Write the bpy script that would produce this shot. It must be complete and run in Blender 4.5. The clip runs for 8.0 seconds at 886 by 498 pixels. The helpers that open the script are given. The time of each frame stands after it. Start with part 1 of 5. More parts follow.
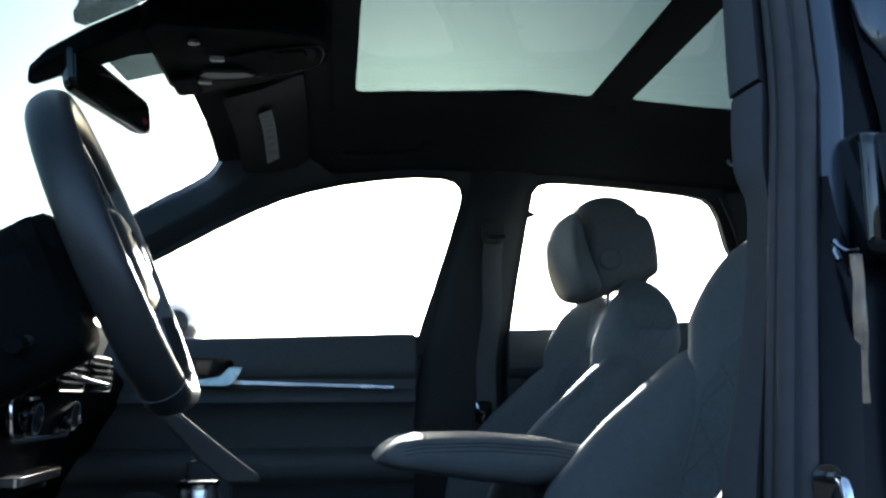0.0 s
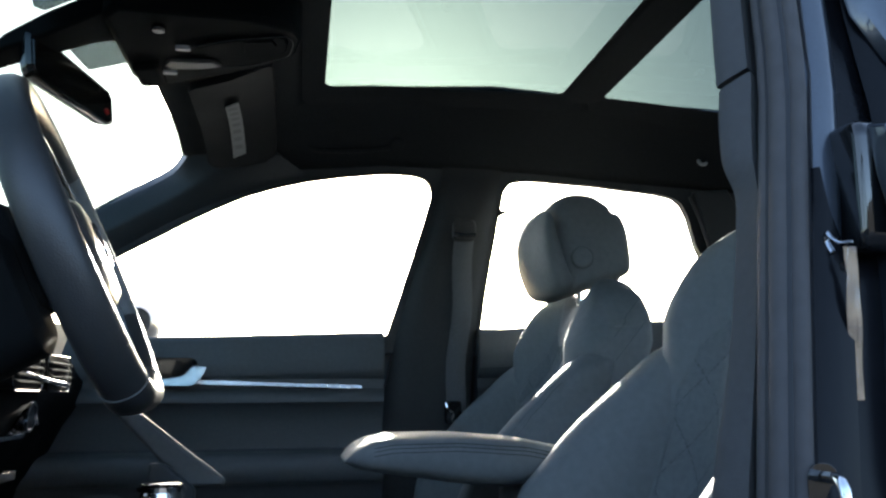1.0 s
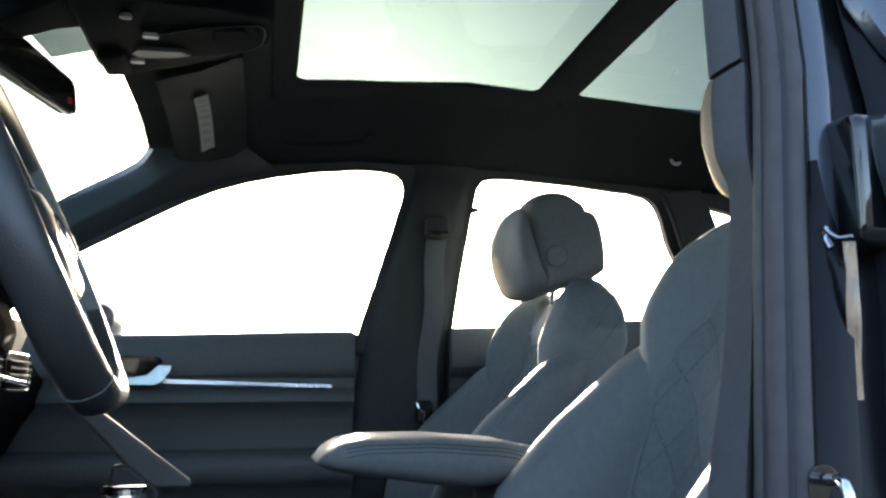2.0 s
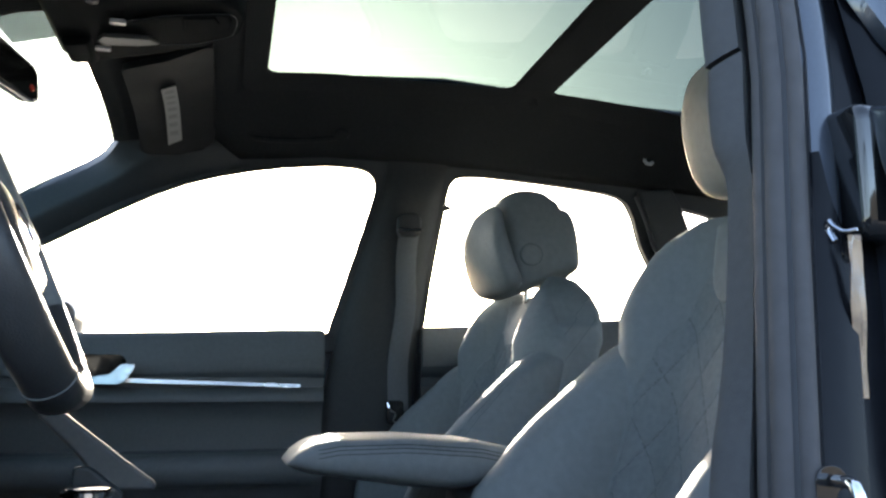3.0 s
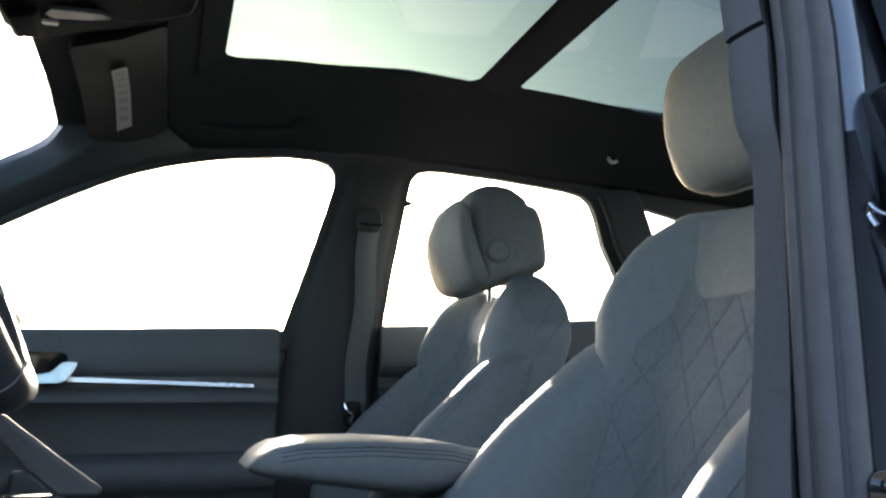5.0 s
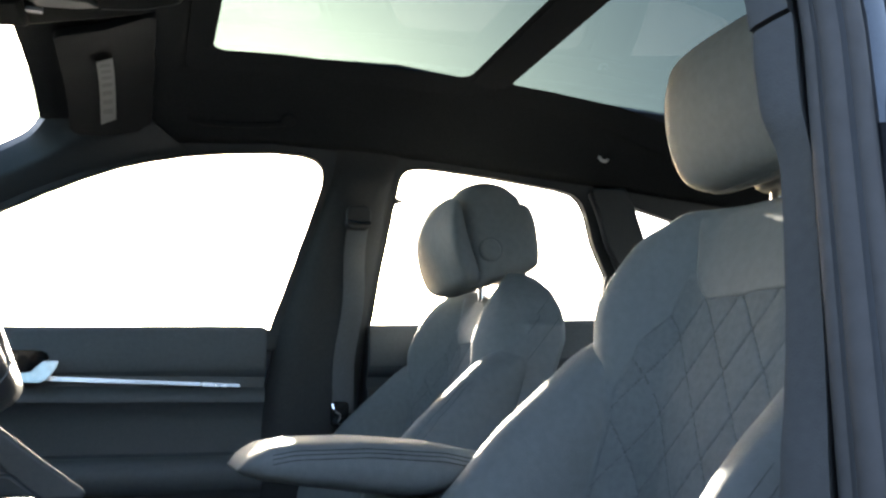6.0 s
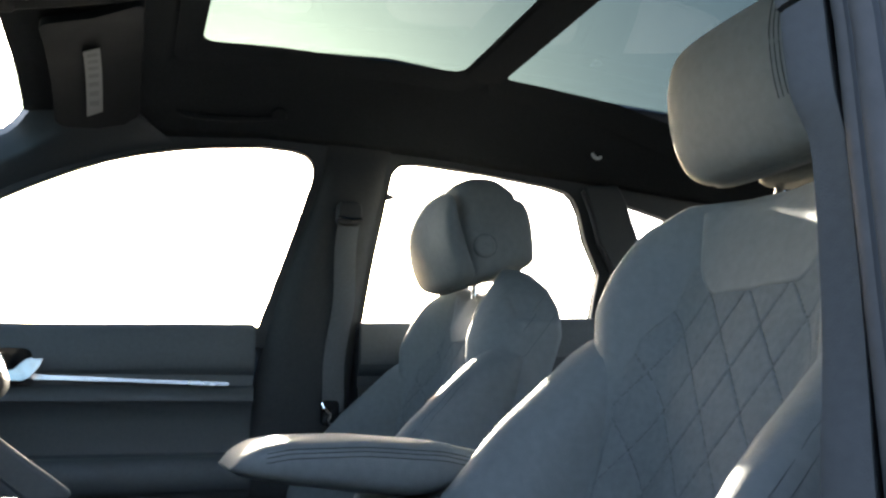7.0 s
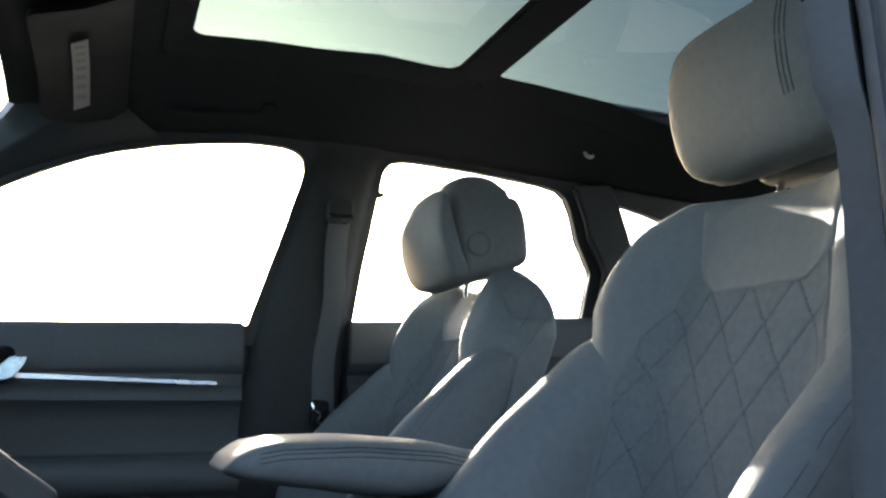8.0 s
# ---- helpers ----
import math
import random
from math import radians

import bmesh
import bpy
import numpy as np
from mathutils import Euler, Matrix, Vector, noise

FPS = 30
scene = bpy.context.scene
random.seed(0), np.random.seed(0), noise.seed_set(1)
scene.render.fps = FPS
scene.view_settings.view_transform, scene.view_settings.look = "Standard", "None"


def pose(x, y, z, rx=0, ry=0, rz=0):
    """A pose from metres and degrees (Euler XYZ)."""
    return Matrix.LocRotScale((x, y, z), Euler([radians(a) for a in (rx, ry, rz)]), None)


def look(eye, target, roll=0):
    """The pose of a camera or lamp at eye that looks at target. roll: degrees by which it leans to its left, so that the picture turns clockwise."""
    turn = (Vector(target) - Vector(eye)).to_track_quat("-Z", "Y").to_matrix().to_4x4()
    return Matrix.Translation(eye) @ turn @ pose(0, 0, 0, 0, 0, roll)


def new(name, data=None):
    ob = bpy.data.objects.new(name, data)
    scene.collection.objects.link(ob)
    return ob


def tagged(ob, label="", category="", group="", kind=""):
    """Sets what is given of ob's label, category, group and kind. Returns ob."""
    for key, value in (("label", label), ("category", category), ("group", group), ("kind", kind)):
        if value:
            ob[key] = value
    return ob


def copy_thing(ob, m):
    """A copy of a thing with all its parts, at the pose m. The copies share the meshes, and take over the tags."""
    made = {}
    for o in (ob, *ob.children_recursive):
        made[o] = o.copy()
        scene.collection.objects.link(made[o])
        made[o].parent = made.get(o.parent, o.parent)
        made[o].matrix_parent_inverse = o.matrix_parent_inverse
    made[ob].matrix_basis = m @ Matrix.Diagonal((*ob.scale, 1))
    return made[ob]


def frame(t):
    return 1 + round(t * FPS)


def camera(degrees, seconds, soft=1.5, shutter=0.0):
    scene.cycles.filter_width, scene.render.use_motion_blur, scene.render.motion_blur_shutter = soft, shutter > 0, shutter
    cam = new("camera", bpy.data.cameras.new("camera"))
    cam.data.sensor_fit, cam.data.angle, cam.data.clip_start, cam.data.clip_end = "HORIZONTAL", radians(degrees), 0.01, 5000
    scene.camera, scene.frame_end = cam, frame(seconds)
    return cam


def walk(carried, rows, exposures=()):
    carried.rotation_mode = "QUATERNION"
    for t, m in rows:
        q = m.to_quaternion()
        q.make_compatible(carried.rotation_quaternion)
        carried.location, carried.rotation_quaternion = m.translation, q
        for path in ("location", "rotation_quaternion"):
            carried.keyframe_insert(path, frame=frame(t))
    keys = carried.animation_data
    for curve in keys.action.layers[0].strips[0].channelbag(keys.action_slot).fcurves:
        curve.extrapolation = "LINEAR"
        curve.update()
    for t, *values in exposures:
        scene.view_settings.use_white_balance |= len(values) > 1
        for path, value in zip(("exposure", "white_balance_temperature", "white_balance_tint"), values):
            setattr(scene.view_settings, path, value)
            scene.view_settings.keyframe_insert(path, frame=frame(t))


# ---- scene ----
cam = camera(55.4, 8.0, soft=2.5)
PATH = [
    (0, (-1.358, 0.62, 0.898), (0.597, 0.379, 1.244), 0.4),
    (0.5, (-1.345, 0.623, 0.897), (0.605, 0.343, 1.244), 0.4),
    (1, (-1.33, 0.627, 0.896), (0.613, 0.305, 1.244), 0.3),
    (1.5, (-1.316, 0.63, 0.896), (0.621, 0.271, 1.244), 0.3),
    (3, (-1.272, 0.644, 0.894), (0.638, 0.166, 1.244), 0.4),
    (3.5, (-1.257, 0.648, 0.893), (0.643, 0.135, 1.245), 0.4),
    (4, (-1.241, 0.653, 0.892), (0.65, 0.105, 1.245), 0.5),
    (4.5, (-1.224, 0.658, 0.891), (0.658, 0.082, 1.246), 0.5),
    (6, (-1.177, 0.675, 0.892), (0.683, 0.031, 1.248), 0.6),
    (6.5, (-1.162, 0.681, 0.889), (0.691, 0.018, 1.247), 0.6),
    (7, (-1.146, 0.685, 0.887), (0.7, 0.004, 1.246), 0.6),
    (7.5, (-1.135, 0.69, 0.886), (0.705, -0.009, 1.246), 0.6),
    (8, (-1.123, 0.694, 0.886), (0.71, -0.022, 1.246), 0.7),
]
walk(cam, [(t, look(e, g, r)) for t, e, g, r in PATH], [(0, 1.3, 6050, 2), (0.5, 1.65, 6300, 3), (1.0, 2.05, 6650, 5), (1.5, 2.3, 6950, 6), (3, 2.65, 7300, 8), (8, 2.5, 7400, 8)])

# ---- world, sun, exposure ----
SUN_AZ, SUN_EL = radians(5.5), radians(16.5)      # turned to the rear of +x, above the horizon
to_sun = Vector((math.cos(SUN_EL) * math.cos(SUN_AZ), -math.cos(SUN_EL) * math.sin(SUN_AZ), math.sin(SUN_EL)))
world = bpy.data.worlds.new("sky")
scene.world = world
world.use_nodes = True
wn = world.node_tree
sky = wn.nodes.new("ShaderNodeTexSky")
sky.sky_type, sky.sun_disc = "NISHITA", False
sky.sun_elevation, sky.sun_rotation = SUN_EL, radians(90) + SUN_AZ
sky.air_density, sky.dust_density, sky.ozone_density = 0.58, 1.4, 0.25
wn.links.new(sky.outputs["Color"], wn.nodes["Background"].inputs["Color"])
wn.nodes["Background"].inputs["Strength"].default_value = 0.27
sun_data = bpy.data.lights.new("sun", "SUN")
sun_data.energy, sun_data.angle, sun_data.color = 5.0, radians(0.6), (1.0, 0.97, 0.93)
sun = new("sun", sun_data)
sun.matrix_world = look(to_sun * 30, (0, 0, 0))


# ---- materials ----
def material(name, base, rough=0.5, metal=0.0, scale=60.0, vary=0.25, bump=0.15, coat=0.0, large=4.0, spec=0.5, sheen=0.0, voronoi=False):
    """A surface with grain, larger stains and fine relief."""
    m = bpy.data.materials.new(name)
    m.use_nodes = True
    t = m.node_tree
    p = t.nodes["Principled BSDF"]
    p.inputs["Metallic"].default_value = metal
    p.inputs["Specular IOR Level"].default_value = spec
    p.inputs["Coat Weight"].default_value = coat
    p.inputs["Coat Roughness"].default_value = 0.04
    p.inputs["Sheen Weight"].default_value = sheen
    co = t.nodes.new("ShaderNodeTexCoord")
    fine = t.nodes.new("ShaderNodeTexNoise")
    fine.inputs["Scale"].default_value, fine.inputs["Detail"].default_value = scale, 4
    broad = t.nodes.new("ShaderNodeTexNoise")
    broad.inputs["Scale"].default_value, broad.inputs["Detail"].default_value = large, 5
    for n in (fine, broad):
        t.links.new(co.outputs["Object"], n.inputs["Vector"])
    both = t.nodes.new("ShaderNodeMath")
    both.operation = "ADD"
    t.links.new(fine.outputs["Fac"], both.inputs[0])
    t.links.new(broad.outputs["Fac"], both.inputs[1])
    ramp = t.nodes.new("ShaderNodeMapRange")
    ramp.inputs["From Min"].default_value, ramp.inputs["From Max"].default_value = 0.6, 1.4
    ramp.inputs["To Min"].default_value, ramp.inputs["To Max"].default_value = 1 - vary, 1 + vary
    t.links.new(both.outputs[0], ramp.inputs["Value"])
    mix = t.nodes.new("ShaderNodeVectorMath")
    mix.operation = "SCALE"
    mix.inputs[0].default_value = base
    t.links.new(ramp.outputs["Result"], mix.inputs["Scale"])
    t.links.new(mix.outputs["Vector"], p.inputs["Base Color"])
    rr = t.nodes.new("ShaderNodeMapRange")
    rr.inputs["From Min"].default_value, rr.inputs["From Max"].default_value = 0.3, 0.7
    rr.inputs["To Min"].default_value, rr.inputs["To Max"].default_value = max(0.02, rough * 0.85), min(1, rough * 1.15)
    t.links.new(broad.outputs["Fac"], rr.inputs["Value"])
    t.links.new(rr.outputs["Result"], p.inputs["Roughness"])
    if bump:
        src = fine.outputs["Fac"]
        if voronoi:
            v = t.nodes.new("ShaderNodeTexVoronoi")
            v.inputs["Scale"].default_value = scale * 6
            t.links.new(co.outputs["Object"], v.inputs["Vector"])
            src = v.outputs["Distance"]
        b = t.nodes.new("ShaderNodeBump")
        b.inputs["Strength"].default_value, b.inputs["Distance"].default_value = bump, 0.001
        t.links.new(src, b.inputs["Height"])
        t.links.new(b.outputs["Normal"], p.inputs["Normal"])
    return m


def glass(name, tint, gloss=1.0):
    """A pane that lets light straight through, tinted, with a mirror sheen that grows at grazing angles."""
    m = bpy.data.materials.new(name)
    m.use_nodes = True
    t = m.node_tree
    t.nodes.remove(t.nodes["Principled BSDF"])
    out = t.nodes["Material Output"]
    clear = t.nodes.new("ShaderNodeBsdfTransparent")
    clear.inputs["Color"].default_value = (*tint, 1)
    shine = t.nodes.new("ShaderNodeBsdfGlossy")
    shine.inputs["Roughness"].default_value = 0.02
    face = t.nodes.new("ShaderNodeLayerWeight")
    face.inputs["Blend"].default_value = 0.5
    steep = t.nodes.new("ShaderNodeMath")
    steep.operation = "POWER"
    steep.inputs[1].default_value = 5.0
    k = t.nodes.new("ShaderNodeMath")
    k.operation = "MULTIPLY_ADD"
    k.inputs[1].default_value, k.inputs[2].default_value = 0.96 * gloss, 0.04 * gloss
    mix = t.nodes.new("ShaderNodeMixShader")
    t.links.new(face.outputs["Facing"], steep.inputs[0])
    t.links.new(steep.outputs[0], k.inputs[0])
    t.links.new(k.outputs[0], mix.inputs[0])
    t.links.new(clear.outputs[0], mix.inputs[1])
    t.links.new(shine.outputs[0], mix.inputs[2])
    t.links.new(mix.outputs[0], out.inputs["Surface"])
    return m


LEATHER = material("grey_leather", (0.160, 0.174, 0.176), 0.58, scale=90, vary=0.14, bump=0.25, voronoi=True, spec=0.22)
LEATHER_IN = material("perforated_suede", (0.152, 0.165, 0.167), 0.8, scale=120, vary=0.18, bump=0.3, voronoi=True, spec=0.2)
WHEEL_LEATHER = material("black_leather", (0.030, 0.031, 0.032), 0.38, scale=100, vary=0.12, bump=0.25, voronoi=True)
THREAD = material("stitching", (0.02, 0.022, 0.025), 0.8, scale=200, bump=0.1)
STITCH = material("dark_grey_stitching", (0.100, 0.109, 0.110), 0.85, scale=200, vary=0.2, bump=0.1, spec=0.2)
PLASTIC = material("soft_black_plastic", (0.032, 0.036, 0.039), 0.5, scale=140, vary=0.15, bump=0.2, voronoi=True)
PLASTIC_GREY = material("charcoal_plastic", (0.076, 0.079, 0.080), 0.5, scale=140, vary=0.15, bump=0.2, voronoi=True)
TRIM_GREY = material("grey_pillar_trim", (0.046, 0.046, 0.046), 0.6, scale=140, vary=0.15, bump=0.2, voronoi=True, spec=0.3)
VINYL = material("grey_vinyl", (0.112, 0.116, 0.117), 0.55, scale=130, vary=0.14, bump=0.25, voronoi=True, spec=0.3)
GLOSS_BLACK = material("gloss_black", (0.008, 0.009, 0.01), 0.08, scale=20, vary=0.1, bump=0.0, coat=0.5)
FABRIC = material("black_headliner", (0.022, 0.024, 0.025), 0.95, scale=260, vary=0.3, bump=0.3, spec=0.15)
VISOR_VINYL = material("black_visor_vinyl", (0.014, 0.015, 0.0155), 0.7, scale=140, vary=0.15, bump=0.15, voronoi=True, spec=0.15)
OVERHEAD = material("black_overhead_plastic", (0.006, 0.007, 0.0075), 0.75, scale=140, vary=0.15, bump=0.15, voronoi=True, spec=0.06)
JAMB_BLACK = material("satin_black", (0.005, 0.0055, 0.007), 0.22, scale=90, vary=0.2, bump=0.1, spec=0.12)
CARPET = material("black_carpet", (0.014, 0.015, 0.016), 0.95, scale=300, vary=0.4, bump=0.6)
RUBBER = material("door_rubber", (0.060, 0.057, 0.058), 0.72, scale=70, vary=0.2, bump=0.12, spec=0.3)
RUBBER_DARK = material("black_rubber", (0.012, 0.013, 0.016), 0.6, scale=70, vary=0.2, bump=0.12)
WEBBING = material("belt_webbing", (0.11, 0.115, 0.12), 0.7, scale=220, vary=0.2, bump=0.3)
FOIL = material("crinkled_foil", (0.42, 0.44, 0.47), 0.14, metal=1.0, scale=70, vary=0.6, bump=0.3)
ALU = material("brushed_aluminium", (0.80, 0.77, 0.75), 0.24, metal=1.0, scale=160, vary=0.08, bump=0.05)
CHROME = material("chrome", (0.8, 0.81, 0.83), 0.08, metal=1.0, scale=30, vary=0.04, bump=0.0)
PAINT = material("dark_blue_paint", (0.034, 0.043, 0.057), 0.32, metal=0.5, scale=400, vary=0.15, bump=0.0, coat=1.0)
LABEL = material("white_label", (0.24, 0.25, 0.245), 0.6, scale=60, vary=0.08, bump=0.05)
INK = material("label_ink", (0.19, 0.195, 0.195), 0.7, scale=60, vary=0.1, bump=0.0)
LENS = material("lamp_lens", (0.55, 0.57, 0.58), 0.25, scale=60, vary=0.1, bump=0.1)
LENS_DIM = material("smoked_lens", (0.055, 0.058, 0.061), 0.45, scale=60, vary=0.15, bump=0.1)
RED = material("red_lens", (0.35, 0.02, 0.02), 0.2, scale=60, vary=0.1, bump=0.0)
ASPHALT = material("grey_asphalt", (0.075, 0.076, 0.078), 0.85, scale=40, vary=0.25, bump=0.4, large=0.6)
ADDED_WALL = material("dark_added_wall", (0.020, 0.0205, 0.021), 0.9, scale=30, vary=0.25, bump=0.4, large=0.8)
SIDE_GLASS = glass("side_glass", (0.96, 0.97, 0.97), 0.5)
ROOF_GLASS = glass("tinted_roof_glass", (0.160, 0.198, 0.203), 0.5)
SCREEN_GLASS = glass("windscreen_glass", (0.50, 0.56, 0.555), 0.5)
SHADE_GLASS = glass("grey_shade_band", (0.22, 0.24, 0.245), 0.3)
DARK_SHADE = glass("dark_shade_band", (0.007, 0.009, 0.0085), 0.3)


# ---- mesh helpers ----
def empty(name, at, label, category, group="", kind=""):
    ob = new(name)
    ob.location = at
    ob.empty_display_size = 0.05
    return tagged(ob, label, category, group, kind)


def origin(ob):
    p = Vector((0, 0, 0))
    while ob is not None:
        p = p + ob.location
        ob = ob.parent
    return p


def part(name, bm, mat, parent=None, label="", bevel=0.0, smooth=True, solid=0.0, sharp=38):
    """One mesh object out of a bmesh in world places; under a thing it is moved to the thing's origin."""
    if parent is not None:
        bmesh.ops.translate(bm, verts=bm.verts, vec=-origin(parent))
    bmesh.ops.recalc_face_normals(bm, faces=bm.faces)
    for f in bm.faces:
        f.smooth = smooth
    for e in bm.edges:
        if len(e.link_faces) == 2 and e.calc_face_angle(0) > radians(sharp):
            e.smooth = False
    me = bpy.data.meshes.new(name)
    bm.to_mesh(me)
    bm.free()
    me.materials.append(mat)
    ob = new(name, me)
    if parent is not None:
        ob.parent = parent
    if label:
        ob["label"] = label
    if solid:
        s = ob.modifiers.new("thickness", "SOLIDIFY")
        s.thickness, s.offset = abs(solid), (1 if solid > 0 else -1)
    if bevel:
        b = ob.modifiers.new("edge", "BEVEL")
        b.width, b.segments, b.limit_method, b.angle_limit = bevel, 3, "ANGLE", radians(35)
        b.harden_normals = False
        for f in me.polygons:
            f.use_smooth = True
    return ob


def loft(rings, closed=True, caps=True):
    """Skin rings of equal length. closed: each ring is a loop."""
    bm = bmesh.new()
    rows = [[bm.verts.new(p) for p in r] for r in rings]
    n = len(rows[0])
    for a, b in zip(rows, rows[1:]):
        for i in range(n if closed else n - 1):
            j = (i + 1) % n
            bm.faces.new((a[i], a[j], b[j], b[i]))
    if caps and closed:
        bm.faces.new(rows[0][::-1])
        bm.faces.new(rows[-1])
    return bm


def spline(points, n):
    """n points along a Catmull-Rom curve through the given ones."""
    p = [Vector(q) for q in points]
    p = [2 * p[0] - p[1]] + p + [2 * p[-1] - p[-2]]
    out = []
    for k in range(n):
        s = k / (n - 1) * (len(p) - 3)
        i = min(int(s), len(p) - 4)
        t = s - i
        a, b, c, d = p[i:i + 4]
        out.append(0.5 * ((2 * b) + (c - a) * t + (2 * a - 5 * b + 4 * c - d) * t * t + (3 * b - a - 3 * c + d) * t ** 3))
    return out


def tube(path, rx, ry=None, n=14, up=(0, 0, 1), closed=False, power=2.0):
    """A bar of oval section along a path; rx across, ry along up. Numbers, or a function of 0..1."""
    ry = rx if ry is None else ry
    path = [Vector(p) for p in path]
    rings = []
    for i, p in enumerate(path):
        if closed:
            d = path[(i + 1) % len(path)] - path[i - 1]
        else:
            d = path[min(i + 1, len(path) - 1)] - path[max(i - 1, 0)]
        d.normalize()
        side = d.cross(Vector(up)).normalized()
        top = side.cross(d).normalized()
        s = i / (len(path) - 1)
        a, b = (rx(s) if callable(rx) else rx), (ry(s) if callable(ry) else ry)
        ring = []
        for k in range(n):
            c, q = math.cos(2 * math.pi * k / n), math.sin(2 * math.pi * k / n)
            c, q = math.copysign(abs(c) ** (2 / power), c), math.copysign(abs(q) ** (2 / power), q)
            ring.append(p + side * c * a + top * q * b)
        rings.append(ring)
    if closed:
        rings.append(rings[0])
        bm = loft(rings, True, False)
        bmesh.ops.remove_doubles(bm, verts=bm.verts, dist=1e-6)
        return bm
    return loft(rings)


def slab(outline, front, back, holes=()):
    """A plate between two surfaces: outline and holes in a plane (a, b), front(a, b) and back(a, b) give places."""
    bm = bmesh.new()
    edges, loops = [], []
    for loop in (outline, *holes):
        vs = [bm.verts.new((a, b, 0)) for a, b in loop]
        loops.append(vs)
        edges += [bm.edges.new((vs[i], vs[(i + 1) % len(vs)])) for i in range(len(vs))]
    bmesh.ops.triangle_fill(bm, edges=edges, use_beauty=True)
    flat = {v: (v.co.x, v.co.y) for v in bm.verts}
    faces = list(bm.faces)
    twin = {v: bm.verts.new(back(*flat[v])) for v in flat}
    for f in faces:
        bm.faces.new([twin[v] for v in reversed(f.verts)])
    for vs in loops:
        for i in range(len(vs)):
            a, b = vs[i], vs[(i + 1) % len(vs)]
            bm.faces.new((a, b, twin[b], twin[a]))
    for v, (a, b) in flat.items():
        v.co = front(a, b)
    return bm


def box(cx, cy, cz, sx, sy, sz, turn=(0, 0, 0)):
    bm = bmesh.new()
    bmesh.ops.create_cube(bm, size=1.0)
    m = pose(cx, cy, cz, *turn) @ Matrix.Diagonal((sx, sy, sz, 1))
    bmesh.ops.transform(bm, matrix=m, verts=bm.verts)
    return bm


def disc(at, axis, r, h, n=28, inner=0.0):
    """A round button or ring: radius r, height h along axis, centred at."""
    at, axis = Vector(at), Vector(axis).normalized()
    a = axis.orthogonal().normalized()
    b = axis.cross(a)
    def ring(rad, off):
        return [at + axis * off + (a * math.cos(2 * math.pi * k / n) + b * math.sin(2 * math.pi * k / n)) * rad for k in range(n)]
    if inner:
        rings = [ring(inner, -h / 2), ring(r, -h / 2), ring(r, h / 2), ring(inner, h / 2), ring(inner, -h / 2)]
        bm = loft(rings, True, False)
        bmesh.ops.remove_doubles(bm, verts=bm.verts, dist=1e-6)
        return bm
    return loft([ring(r * 0.85, -h / 2), ring(r, -h / 4), ring(r, h / 4), ring(r * 0.85, h / 2)])


def rounded(x0, x1, y0, y1, r, n=6):
    """A rectangle with round corners, as a loop."""
    out = []
    for cx, cy, a in ((x1 - r, y1 - r, 0), (x0 + r, y1 - r, 90), (x0 + r, y0 + r, 180), (x1 - r, y0 + r, 270)):
        for k in range(n + 1):
            q = radians(a + 90 * k / n)
            out.append((cx + r * math.cos(q), cy + r * math.sin(q)))
    return out


def mirrored(bm):
    bmesh.ops.scale(bm, vec=(-1, 1, 1), verts=bm.verts)
    return bm


def lerp(table, t):
    """A value from rows (key, value), keys rising or falling."""
    rows = sorted(table)
    if t <= rows[0][0]:
        return rows[0][1]
    for (a, x), (b, y) in zip(rows, rows[1:]):
        if t <= b:
            s = (t - a) / (b - a)
            s = s * s * (3 - 2 * s) * 0.4 + s * 0.6
            return x + (y - x) * s
    return rows[-1][1]


def smooth(a, b, t):
    s = min(1, max(0, (t - a) / (b - a)))
    return s * s * (3 - 2 * s)


# ---- ground and car shell ----
GROUND = bmesh.new()
bmesh.ops.create_grid(GROUND, x_segments=8, y_segments=8, size=900)
tagged(part("ground", GROUND, ASPHALT), "grey asphalt ground reaching to the horizon", "ground", kind="structure")
# added out of view: blocks low sky light and darkens reflections by the doorway
tagged(part("wall_west", box(-9.2, 0.3, 1.2, 0.3, 30.0, 2.4), ADDED_WALL), "unseen plain dark wall added to dim light on the doorway side", "wall", kind="structure")


def side_x(z):
    """Inner face of the side glass; it leans inwards towards the roof."""
    return 0.72 - 0.175 * (z - 1.05)


FRONT_WINDOW = [(0.423, 1.046), (0.387, 1.164), (0.354, 1.275), (0.328, 1.37), (0.326, 1.392), (0.331, 1.411), (0.345, 1.425),
                (0.375, 1.432), (0.442, 1.433), (0.55, 1.420), (0.628, 1.406), (0.70, 1.388), (0.762, 1.368), (0.83, 1.338),
                (0.894, 1.305), (1.056, 1.215), (1.20, 1.128), (1.30, 1.06), (1.315, 1.035), (1.29, 1.018), (0.959, 1.026)]
REAR_WINDOW = [(0.196, 1.058), (0.182, 1.182), (0.158, 1.345), (0.148, 1.402), (0.131, 1.424), (0.10, 1.431), (0.06, 1.432),
               (-0.085, 1.426), (-0.258, 1.413), (-0.303, 1.404), (-0.325, 1.388), (-0.343, 1.357), (-0.367, 1.286), (-0.411, 1.21),
               (-0.396, 1.10), (-0.392, 1.094)]
QUARTER_WINDOW = [(-0.473, 1.388), (-0.578, 1.367), (-0.72, 1.33), (-0.83, 1.285), (-0.84, 1.24), (-0.80, 1.20), (-0.58, 1.17), (-0.555, 1.20), (-0.518, 1.295)]
SIDE_OUTLINE = [(1.36, 1.0), (1.30, 1.105), (1.093, 1.27), (0.95, 1.36), (0.80, 1.415), (0.62, 1.45), (0.40, 1.475), (0.0, 1.475), (-0.5, 1.46),
                (-0.95, 1.42), (-1.25, 1.36), (-1.55, 1.05), (-1.55, 1.0)]

